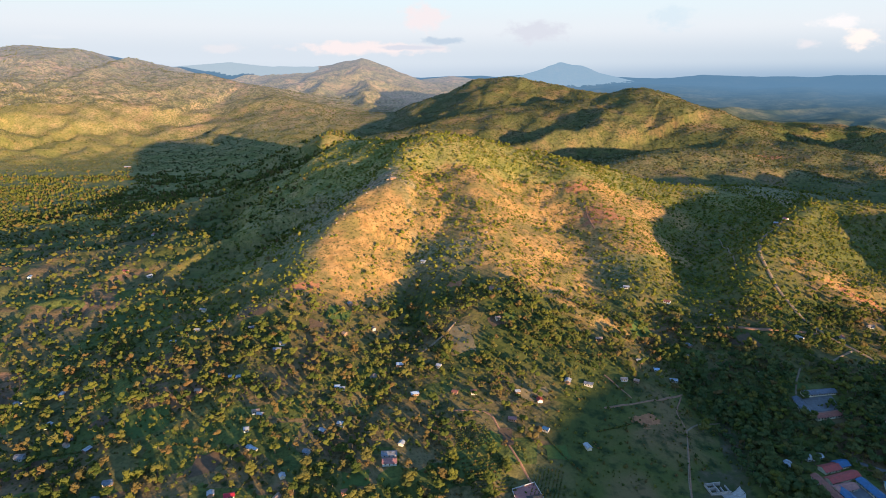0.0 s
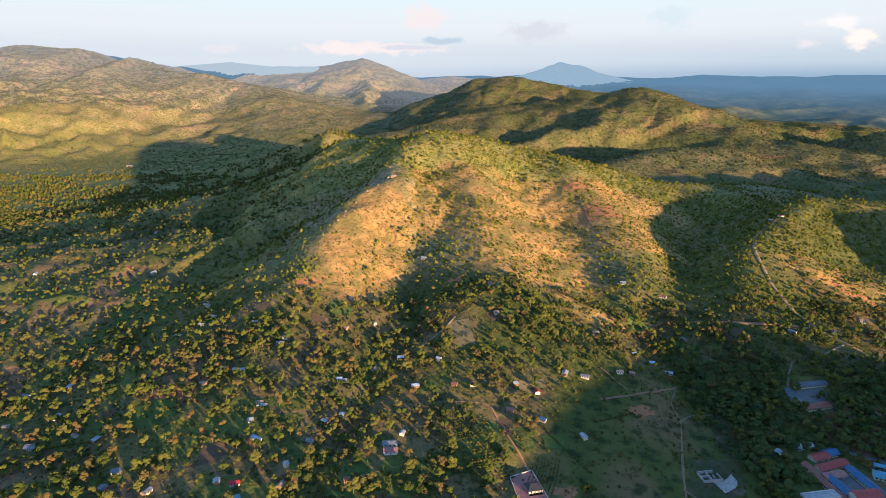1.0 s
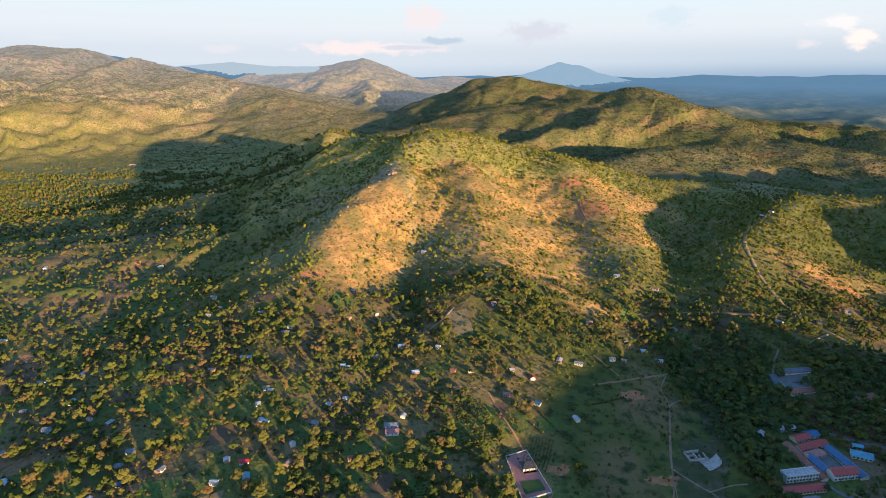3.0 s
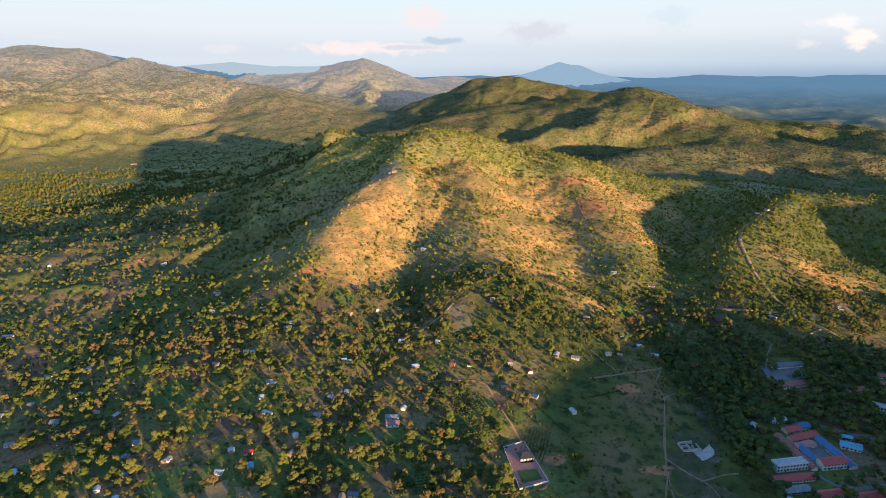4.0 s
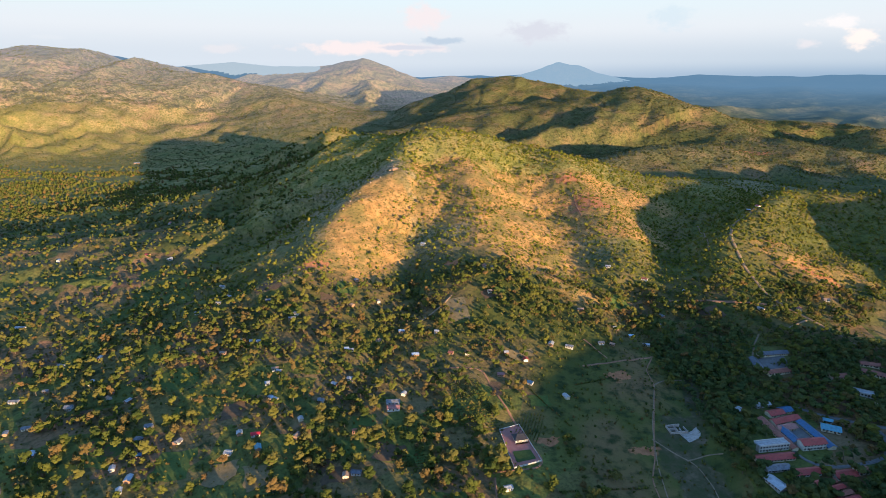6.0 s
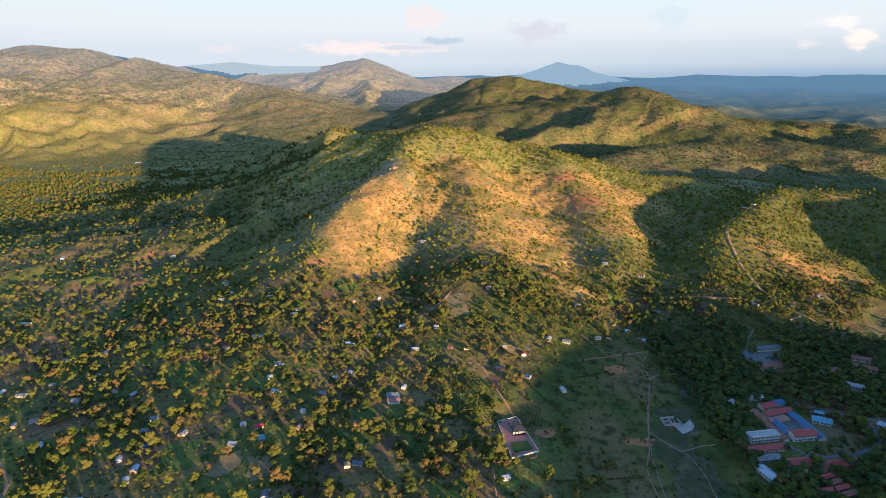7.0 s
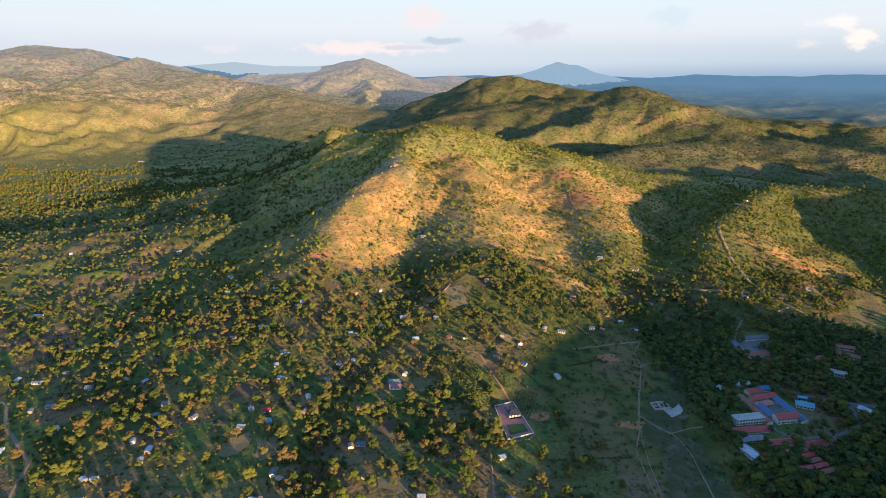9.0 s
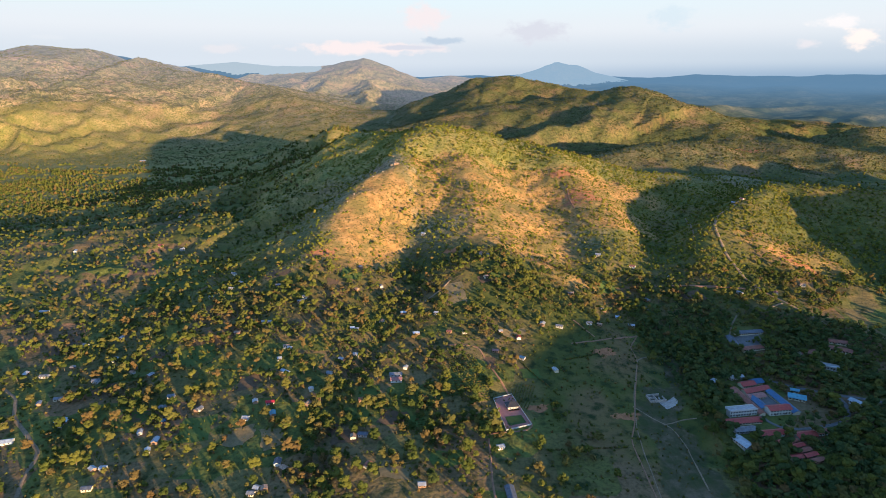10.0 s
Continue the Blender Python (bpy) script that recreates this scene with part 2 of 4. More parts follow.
def fbm(x, y, size, seed, octaves=4):
    """Uneven field from -1 to 1, with features of about size metres."""
    total, amp, norm = np.zeros(np.shape(x)), 1.0, 0.0
    for k in range(octaves):
        s = size / 2.03**k
        total += amp * (value_noise(x / s + 17.3 * k, y / s - 9.1 * k, seed + k) * 2 - 1)
        norm += amp
        amp *= 0.5
    return total / norm


def smooth(a, b, v):
    t = np.clip((v - a) / (b - a), 0, 1)
    return t * t * (3 - 2 * t)


HILLS = []


def hill(left, right, top, warp, *crest, straight=False):
    """A hill along a crest of (x, y, z): how far its flanks run out on the left and right of that line, how round its top and how wandering its sides are."""
    HILLS.append((crest, left, right, top, warp, straight))


# the steep bare nose of the near ridge
hill(165, 235, 32, 12, (-165, 652, 82), (-164, 716, 102), (-144, 795, 132), (-111, 848, 159), (-80, 892, 176), (-82, 975, 184), (-55, 1050, 196))
# its summit line
hill(165, 240, 85, 14, (-262, 1300, 150), (-194, 1245, 192), (-92, 1140, 203), (-12, 1101, 213), (70, 1118, 207), (156, 1118, 185), (240, 1110, 164), (336, 1102, 144), (432, 1105, 120), (530, 1165, 106), (610, 1230, 97), (675, 1268, 88))
# a spur down its face
hill(165, 165, 40, 12, (16, 1065, 200), (50, 915, 161), (50, 765, 125), (63, 645, 92))
# a second spur
hill(190, 150, 40, 15, (218, 1050, 173), (244, 900, 123), (260, 720, 80))
# the green spur across the side valley; its unseen right end is added to shade the ground behind
hill(195, 112, 21, 15, (1500, 900, 165), (1100, 905, 145), (840, 840, 132), (692, 900, 129), (597, 930, 132), (486, 810, 120), (417, 735, 105), (362, 645, 69))
# the long mountain beyond the valley
hill(900, 570, 25, 40, (-3100, 3600, 430), (-2846, 3640, 447), (-2640, 3640, 466), (-2433, 3640, 492), (-2318, 3640, 478), (-2134, 3640, 468), (-2085, 3640, 440), (-1966, 3640, 396), (-1884, 3626, 404), (-1815, 3613, 420), (-1770, 3604, 392), (-1704, 3591, 364), (-1615, 3574, 345), (-1382, 3528, 330), (-1295, 3510, 310), (-1105, 3472, 274), (-697, 3060, 165), (-347, 2550, 78), straight=True)
# rounded middle hills
hill(210, 290, 70, 52, (406, 2625, 202), (591, 2475, 236), (665, 2455, 256), (736, 2436, 266), (800, 2400, 264), (880, 2350, 250), (993, 2240, 192), (1048, 2025, 122), straight=True)
hill(406, 348, 75, 68, (-248, 3150, 135), (46, 3150, 243), (150, 3150, 296), (250, 3150, 316), (340, 3115, 313), (444, 3075, 294), (696, 2925, 242), straight=True)
# low hills
hill(145, 126, 60, 38, (417, 1575, 87), (622, 1650, 120), (748, 1650, 123), straight=True)
hill(162, 154, 60, 38, (1011, 1875, 102), (1134, 1875, 120), (1232, 1800, 96), straight=True)
hill(148, 148, 60, 38, (1290, 1880, 60), (1420, 1920, 132), (1560, 1960, 150), (1800, 2000, 130), straight=True)
hill(207, 207, 60, 60, (-178, 2250, 120), (36, 2400, 158), (276, 2550, 189), straight=True)
# the far mountain, its haze painted on
hill(525, 495, 30, 45, (-1419, 4329, 250), (-1131, 4329, 341), (-931, 4329, 361), (-729, 4329, 411), (-551, 4329, 439), (-373, 4329, 385), (-135, 4329, 284))
hill(300, 300, 30, 30, (-100, 4536, 301), (67, 4536, 318), (276, 4536, 290))
# mountains on the skyline, turned blue by painted haze
hill(300, 300, 30, 38, (-2110, 4316, 361), (-1932, 4336, 378), (-1533, 4358, 411), (-1297, 4358, 387), (-898, 4358, 376))
hill(120, 120, 25, 20, (430, 4640, 285), (580, 4623, 321), (748, 4623, 372), (872, 4623, 418), (1043, 4623, 393), (1174, 4623, 340), (1330, 4610, 305), (1480, 4590, 270))
# the knoll behind the ridge's saddle
hill(150, 150, 40, 20, (-440, 1910, 118), (-350, 1870, 156), (-290, 1840, 140))
# spurs of the middle hills
hill(165, 143, 60, 30, (705, 2300, 195), (670, 2180, 160), (640, 2050, 115), (600, 1900, 60), straight=True)
hill(143, 143, 60, 30, (1000, 2090, 140), (1010, 1980, 120), (960, 1800, 60), straight=True)
hill(165, 154, 60, 30, (407, 2625, 200), (360, 2400, 150), (330, 2150, 95), straight=True)
hill(187, 165, 60, 35, (200, 2960, 225), (150, 2850, 190), (60, 2550, 110), straight=True)
hill(220, 198, 60, 30, (1100, 2700, 60), (1300, 2650, 85), (1500, 2700, 60), straight=True)
# an unseen hill beside and behind the flight, its crest set to shade the school
hill(110, 200, 30, 8, (475, -260, 72), (462, -157, 82), (464, -117, 83), (472, -33, 91), (500, 2, 97), (540, 36, 101), (606, 112, 98), (655, 150, 108), (690, 122, 108), (730, 82, 106), (780, 64, 104), (845, 26, 97), (1000, -40, 92))
# an unseen ridge added to throw shade on the green spur's right flank
hill(70, 120, 20, 8, (745, 575, 126), (790, 612, 148), (830, 640, 146), (900, 690, 160), (1050, 780, 166))
# unseen rear top of the hill that shades the school, kept low
hill(200, 200, 60, 12, (640, -120, 92), (760, -70, 98), (900, -120, 100))
# Each gully: its line, half its width, its depth.
GULLIES = [
    ([(-30, 960), (-39, 802), (-39, 717), (-42, 664), (-34, 624), (-27, 580), (-48, 542), (-66, 498), (-70, 447), (-93, 392), (-104, 346), (-102, 291), (-94, 248), (-90, 150)], 13, 4),
    ([(362, 870), (328, 747), (268, 639), (246, 573), (248, 501), (242, 430), (240, 300)], 30, 8),
]


def along(px, py, line):
    """Distance to a line of points, the height or depth carried along it, and the side (left over 0)."""
    best = np.full(np.shape(px), 1e9)
    value, side = np.zeros(np.shape(px)), np.zeros(np.shape(px))
    for p, q in zip(line[:-1], line[1:]):
        dx, dy = q[0] - p[0], q[1] - p[1]
        s = np.clip(((px - p[0]) * dx + (py - p[1]) * dy) / (dx * dx + dy * dy), 0, 1)
        ox, oy = px - p[0] - s * dx, py - p[1] - s * dy
        d = np.hypot(ox, oy)
        near = d < best
        best = np.where(near, d, best)
        if len(p) > 2:
            value = np.where(near, p[2] + s * (q[2] - p[2]), value)
        side = np.where(near, (dx * oy - dy * ox) / (np.hypot(dx, dy) * (d + 1e-6)), side)
    return best, value, side


def plain(x, y):
    r = np.hypot(x, y)
    rise = 294 * np.clip((r - 2700) / 2250, 0, 1.2) ** 1.25
    rough = 1.2 + 8 * smooth(1350, 3300, r) + 22 * smooth(1400, 2200, r) * smooth(-200, 400, x)
    bank = 27 * smooth(-100, -600, x) * smooth(480, 850, y) * smooth(1130, 880, y)
    return 1 + 20 * smooth(-450, 450, x) + bank + rise + rough * fbm(x, y, 520, 3, 4) + 0.35 * fbm(x, y, 68, 8, 3)


def height(x, y):
    x, y = np.asarray(x, float), np.asarray(y, float)
    ground = plain(x, y)
    total = np.zeros(x.shape)
    for k, (crest, left, right, top, warp, straight) in enumerate(HILLS):
        wx = x + warp * fbm(x, y, warp * 9, 31 + 5 * k, 3)
        wy = y + warp * fbm(x, y, warp * 9, 77 + 5 * k, 3)
        d, z, side = along(wx, wy, crest)
        if k == 5:
            z = z + 6 * fbm(x, y, 90, 400, 4)
        run = right + (left - right) * smooth(-0.5, 0.5, side)
        if k == 5:
            run = run * (1 - 0.6 * smooth(-1900, -1150, x))
        ribs = 1 + (0.3 if k < 6 else 0.55) * (np.abs(fbm(x, y, warp * 7, 140 + 3 * k, 4)) * 2 - 0.6) * smooth(0, run * 0.5, d) * (1 - 0.7 * smooth(620, 480, y))
        e = (np.sqrt(d * d + top * top) - top) * ribs / run
        fall = np.maximum(1 - e / 2.6, 0) ** (1.15 if k == 5 else 1.4) if straight else 1.11 * np.exp(-e) - 0.11
        rise = np.maximum(z - ground, 0) * fall
        total += np.maximum(rise, 0) ** 10
    h = ground + total ** 0.1
    for line, width, depth in GULLIES:
        d, _, _ = along(x + 8 * fbm(x, y, 60, 5, 2), y, line)
        h -= depth * np.exp(-((d / width) ** 2))
    h = h + np.minimum(0.0008 * total ** 0.2, 12) * (0.25 - np.abs(fbm(x, y, 105, 55, 4)))
    # side valleys of the farther hills
    carve = smooth(1500, 1950, y) * smooth(3900, 3300, np.hypot(x, y)) * np.minimum(total ** 0.1 / 90, 1)
    h = h + carve * (0.14 + 0.86 * smooth(-600, 100, x)) * (34 * (0.2 - np.abs(fbm(x, y, 330, 61, 3))) + 12 * (0.25 - np.abs(fbm(x, y, 120, 67, 3))))
    level = smooth(1.15, 0.75, np.hypot((x - 300) / 85, (y - 345) / 85))
    h = h + level * (27 - h)
    level = smooth(1.3, 0.8, np.hypot((x - 66) / 28, (y - 346) / 42))
    return h + level * (23 - h)


# ---- ground ----
def blot(x, y, cx, cy, rx, ry, turn=0.0):
    """1 at the middle of an oval on the plan, 0 outside it."""
    c, s = math.cos(radians(turn)), math.sin(radians(turn))
    u, v = (x - cx) * c + (y - cy) * s, -(x - cx) * s + (y - cy) * c
    return np.clip(1.35 - np.hypot(u / rx, v / ry), 0, 1)


DRY = [(-99, 750, 72, 142, -8), (128, 720, 105, 93, 20), (45, 840, 112, 105, 0), (10, 930, 85, 60, 0), (225, 855, 120, 90, 0), (495, 682, 82, 33, -35), (172, 600, 60, 21, -35), (-180, 638, 75, 24, 30), (330, 950, 100, 50, 0), (190, 935, 150, 75, 0), (285, 830, 85, 80, 0), (90, 760, 60, 70, 0)]
BARE = [(244, 878, 51, 39, 20), (-168, 648, 39, 15, 35), (225, 960, 33, 24, 0), (495, 660, 45, 15, -35), (15, 660, 15, 12, 0), (90, 357, 15, 9, 0), (960, 1770, 90, 45, 0), (177, 450, 18, 12, 0), (180, 345, 33, 10, 0)]


STONY = [(200, 320, 24, 60, 8), (214, 375, 20, 28, -10), (243, 425, 10, 42, -12), (196, 255, 30, 40, 0)]


def cover(x, y):
    """How dry, how bare and how farmed the ground is."""
    dry, bare = np.zeros(x.shape), np.zeros(x.shape)
    for b in DRY:
        dry = np.maximum(dry, blot(x, y, *b))
    for b in BARE:
        bare = np.maximum(bare, blot(x, y, *b))
    farm = smooth(60, 33, height(x, y)) * smooth(1500, 750, y) * (1 - smooth(0.1, 0.4, blot(x, y, 172, 395, 75, 110, 10)))
    return dry, bare, farm


def upland(x, y):
    """1 on hillsides, 0 on valley floors."""
    z = height(x, y)
    near = smooth(-480, -320, x) * smooth(600, 780, y)
    valley = 0.85 * smooth(-250, -450, x) * smooth(1000, 1300, y)
    return np.maximum(valley, smooth(30, 95, z)) * np.maximum(np.maximum(near, valley), smooth(1600, 2000, y)) * (1 - 0.75 * np.clip(1.6 * blot(x, y, 750, 2450, 1100, 1000), 0, 1)) * (1 - 0.85 * smooth(1000, 1300, x) * smooth(1700, 2200, y)) * (1 - 0.65 * np.clip(1.5 * blot(x, y, 580, 800, 290, 260), 0, 1))


def lushness(x, y):
    """1 where hill grass stays green: the summit, the spur over the side valley and the valley floor behind."""
    g = np.maximum(smooth(0.1, 0.5, blot(x, y, 60, 1110, 420, 165)), smooth(0.1, 0.4, blot(x, y, 600, 820, 330, 280)))
    return np.maximum(g, 0.85 * smooth(-150, -350, x) * smooth(3000, 2300, y))


def mesh_from(name, verts, faces, mats, smooth_faces=True, attrs=None, mat_index=None):
    me = bpy.data.meshes.new(name)
    n, k = len(faces), faces.shape[1]
    me.vertices.add(len(verts))
    me.vertices.foreach_set("co", np.ascontiguousarray(verts, np.float32).ravel())
    me.loops.add(n * k)
    me.loops.foreach_set("vertex_index", np.ascontiguousarray(faces, np.int32).ravel())
    me.polygons.add(n)
    me.polygons.foreach_set("loop_start", np.arange(0, n * k, k, dtype=np.int32))
    me.polygons.foreach_set("use_smooth", np.full(n, smooth_faces))
    for m in mats:
        me.materials.append(m)
    if mat_index is not None:
        me.polygons.foreach_set("material_index", np.ascontiguousarray(mat_index, np.int32))
    for key, values in (attrs or {}).items():
        me.attributes.new(key, "FLOAT", "POINT").data.foreach_set("value", np.ascontiguousarray(values, np.float32))
    me.update(calc_edges=True)
    return me


def sheet(radii, angles):
    r, a = np.meshgrid(radii, np.radians(angles), indexing="ij")
    x, y = r * np.sin(a), r * np.cos(a)
    z = height(x.ravel(), y.ravel()).reshape(x.shape)
    v = np.stack([x, y, z], -1).reshape(-1, 3)
    k = np.arange(len(radii) * len(angles)).reshape(len(radii), len(angles))
    f = np.stack([k[:-1, :-1], k[:-1, 1:], k[1:, 1:], k[1:, :-1]], -1).reshape(-1, 4)[:, ::-1]
    return v, f


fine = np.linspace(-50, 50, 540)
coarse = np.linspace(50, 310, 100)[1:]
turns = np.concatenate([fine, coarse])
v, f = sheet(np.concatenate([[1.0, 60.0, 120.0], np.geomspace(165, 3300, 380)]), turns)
dry, bare, farm = cover(v[:, 0], v[:, 1])
stony = np.zeros(len(v))
for b in STONY:
    stony = np.maximum(stony, blot(v[:, 0], v[:, 1], *b))
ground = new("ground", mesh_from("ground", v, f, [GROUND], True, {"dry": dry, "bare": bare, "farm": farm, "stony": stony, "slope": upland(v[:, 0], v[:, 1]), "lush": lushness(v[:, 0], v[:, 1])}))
tagged(ground, "green valley floor rising to dry straw-coloured hills", "ground", kind="structure")

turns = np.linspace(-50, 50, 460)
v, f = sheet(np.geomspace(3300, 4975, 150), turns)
ob = new("backdrop", mesh_from("backdrop", v, f, [FAR_PLAIN, FAR_HILL, BLUE_HAZE_HILL, PALE_HAZE_HILL], True))
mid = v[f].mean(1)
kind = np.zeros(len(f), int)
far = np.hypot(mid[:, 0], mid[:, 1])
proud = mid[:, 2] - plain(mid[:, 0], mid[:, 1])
# which painted haze each face of the backdrop takes
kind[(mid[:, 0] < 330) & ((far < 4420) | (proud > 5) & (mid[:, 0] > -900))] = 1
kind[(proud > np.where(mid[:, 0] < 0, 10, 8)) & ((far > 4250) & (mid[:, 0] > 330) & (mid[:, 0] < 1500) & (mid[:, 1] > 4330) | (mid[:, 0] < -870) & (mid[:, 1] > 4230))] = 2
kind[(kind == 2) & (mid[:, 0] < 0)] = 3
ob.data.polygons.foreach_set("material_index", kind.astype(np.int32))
tagged(ob, "far plain and mountains reaching the horizon, with painted blue haze", "backdrop", kind="structure")


# ---- building materials ----
def sheet_metal(name, clean, worn, rough=0.45):
    """Corrugated roofing, faded and rusted in patches."""
    n = Nodes(name)
    tone = n.ramp(n.noise(2.2, 5, 0.65), [(0.35, worn), (0.6, clean)])
    tone = n.mix(n.maths("MULTIPLY", n.step(n.noise(0.6, 3), 0.5, 0.75), 0.35), tone, (0.14, 0.085, 0.055))
    w = n.add("TexWave", Scale=1.6, Distortion=0.2)
    c = n.add("TexCoord")
    n.link(c.outputs["Object"], w.inputs["Vector"])
    return n.surface(tone, rough, w.outputs["Fac"], 0.5, 0.08, metal=0.25, spec=0.4)


def plaster(name, tone, stain):
    n = Nodes(name)
    c = n.mix(n.step(n.noise(1.6, 5, 0.65), 0.45, 0.75), tone, stain)
    return n.surface(c, 0.9, n.noise(0.3), 0.3, 0.03)


def track_material(name, light, dark):
    n = Nodes(name)
    c = n.ramp(n.noise(2.5, 6, 0.65), [(0.3, dark), (0.65, light)])
    return n.surface(c, 0.95, n.noise(0.8, 4), 0.5, 0.15)


ROOFS = {
    "white": sheet_metal("pale_zinc_roof", (0.46, 0.47, 0.50), (0.28, 0.27, 0.27)),
    "grey": sheet_metal("dull_zinc_roof", (0.24, 0.25, 0.28), (0.14, 0.135, 0.135)),
    "pale": sheet_metal("bluish_zinc_roof", (0.46, 0.52, 0.58), (0.30, 0.32, 0.35)),
    "silver": sheet_metal("new_zinc_roof", (0.50, 0.60, 0.72), (0.40, 0.46, 0.54), 0.3),
    "slate": sheet_metal("dark_sheet_roof", (0.13, 0.15, 0.19), (0.09, 0.09, 0.10)),
    "charcoal": sheet_metal("charcoal_roof", (0.05, 0.05, 0.056), (0.035, 0.034, 0.036)),
    "tan": sheet_metal("rust_streaked_roof", (0.44, 0.30, 0.22), (0.26, 0.16, 0.11)),
    "rust": sheet_metal("rusted_roof", (0.38, 0.12, 0.08), (0.22, 0.085, 0.055)),
    "brick": sheet_metal("orange_roof", (0.45, 0.16, 0.08), (0.25, 0.10, 0.06)),
    "red": sheet_metal("red_painted_roof", (0.50, 0.075, 0.065), (0.33, 0.065, 0.052)),
    "pinkish": sheet_metal("faded_red_roof", (0.46, 0.20, 0.17), (0.30, 0.13, 0.11)),
    "crimson": sheet_metal("bright_red_roof", (0.60, 0.03, 0.05), (0.40, 0.03, 0.04)),
    "blue": sheet_metal("blue_painted_roof", (0.04, 0.15, 0.30), (0.04, 0.11, 0.21)),
    "sky": sheet_metal("light_blue_roof", (0.12, 0.36, 0.46), (0.09, 0.24, 0.31)),
}
ROOF_WORDS = {
    "white": "pale zinc", "grey": "dull grey zinc", "pale": "bluish zinc", "silver": "new shiny zinc", "charcoal": "charcoal", "slate": "dark sheet", "tan": "rust-streaked", "rust": "rusted brown",
    "brick": "orange", "red": "red painted", "pinkish": "faded red", "crimson": "bright red", "blue": "blue painted", "sky": "light blue",
}
WHITEWASH = plaster("whitewashed_wall", (0.60, 0.57, 0.52), (0.38, 0.33, 0.28))
MUD = plaster("earth_wall", (0.33, 0.20, 0.13), (0.22, 0.13, 0.085))
BLOCK = plaster("cement_block_wall", (0.42, 0.40, 0.37), (0.28, 0.26, 0.24))
CREAM = plaster("cream_wall", (0.66, 0.56, 0.40), (0.46, 0.38, 0.27))
TIMBER = plaster("door_timber", (0.16, 0.09, 0.05), (0.10, 0.06, 0.035))
PANE = Nodes("dark_window_glass")
PANE = PANE.surface((0.02, 0.025, 0.03), 0.12, spec=0.5)
EARTH_TRACK = track_material("reddish_earth_track", (0.36, 0.185, 0.11), (0.21, 0.115, 0.07))
PALE_TRACK = track_material("pale_dust_track", (0.30, 0.205, 0.13), (0.16, 0.12, 0.075))
TARMAC = track_material("worn_tarmac", (0.20, 0.185, 0.175), (0.11, 0.105, 0.105))
PAVING = track_material("pink_paving", (0.44, 0.19, 0.155), (0.32, 0.135, 0.115))
LAWN = track_material("mown_lawn", (0.07, 0.11, 0.03), (0.045, 0.075, 0.02))
RUBBLE = track_material("pale_rubble", (0.48, 0.42, 0.37), (0.26, 0.22, 0.19))


def ground_at(x, y):
    return float(height(np.array([x]), np.array([y]))[0])


def part(name, bm, material, parent, label=""):
    me = bpy.data.meshes.new(name)
    bm.normal_update()
    bm.to_mesh(me)
    bm.free()
    me.materials.append(material)
    ob = new(name, me)
    ob.parent = parent
    return tagged(ob, label)


def box(bm, x0, x1, y0, y1, z0, z1):
    v = [bm.verts.new(p) for p in ((x0, y0, z0), (x1, y0, z0), (x1, y1, z0), (x0, y1, z0), (x0, y0, z1), (x1, y0, z1), (x1, y1, z1), (x0, y1, z1))]
    for q in ((3, 2, 1, 0), (4, 5, 6, 7), (0, 1, 5, 4), (1, 2, 6, 5), (2, 3, 7, 6), (3, 0, 4, 7)):
        bm.faces.new([v[k] for k in q])


def prism(bm, section, x0, x1):
    """Extrudes a closed outline of (y, z) along x."""
    a = [bm.verts.new((x0, *p)) for p in section]
    b = [bm.verts.new((x1, *p)) for p in section]
    n = len(section)
    for k in range(n):
        bm.faces.new((a[k], a[(k + 1) % n], b[(k + 1) % n], b[k]))
    return a, b


def gable_walls(bm, length, width, eave, ridge):
    l, w = length / 2, width / 2
    a, b = prism(bm, [(-w, -2.5), (w, -2.5), (w, eave), (0, ridge), (-w, eave)], -l, l)
    bm.faces.new(a[::-1])
    bm.faces.new(b)


def gable_roof(bm, length, width, eave, ridge, over=0.5, thick=0.14):
    l, w = length / 2 + over, width / 2 + over
    drop = (ridge - eave) / (width / 2) * over
    out = [(-w, eave - drop + thick), (0, ridge + thick), (w, eave - drop + thick), (w, eave - drop), (0, ridge), (-w, eave - drop)]
    a, b = prism(bm, out[::-1], -l, l)
    for r in (a, b):
        bm.faces.new((r[0], r[1], r[4], r[5]))
        bm.faces.new((r[1], r[2], r[3], r[4]))
    bmesh.ops.recalc_face_normals(bm, faces=bm.faces[:])


def window_mesh(name, w, h):
    bm = bmesh.new()
    box(bm, -w / 2, w / 2, -0.04, 0.04, -h / 2, h / 2)
    me = bpy.data.meshes.new(name)
    bm.to_mesh(me)
    bm.free()
    return me


SMALL_PANE, TALL_DOOR = window_mesh("pane", 1.0, 1.0), window_mesh("door", 1.0, 2.0)
TALL_PANE = window_mesh("pane", 1.5, 1.5)
SMALL_PANE.materials.append(PANE)
TALL_PANE.materials.append(PANE)
TALL_DOOR.materials.append(TIMBER)


def opening(name, mesh, parent, x, y, z, turn=0):
    ob = new(name, mesh)
    ob.parent = parent
    ob.matrix_basis = pose(x, y, z, 0, 0, turn)
    return ob


def base(name, x, y, turn, length, width, label, category, group):
    e = new(name)
    c, s = math.cos(radians(turn)), math.sin(radians(turn))
    a, b = np.array((-1, -1, 1, 1)) * length / 2, np.array((-1, 1, -1, 1)) * width / 2
    z = height(x + c * a - s * b, y + s * a + c * b).mean()
    e.matrix_basis = pose(x, y, z + 0.1, 0, 0, turn)
    return tagged(e, label, category, group)


BUILT = []


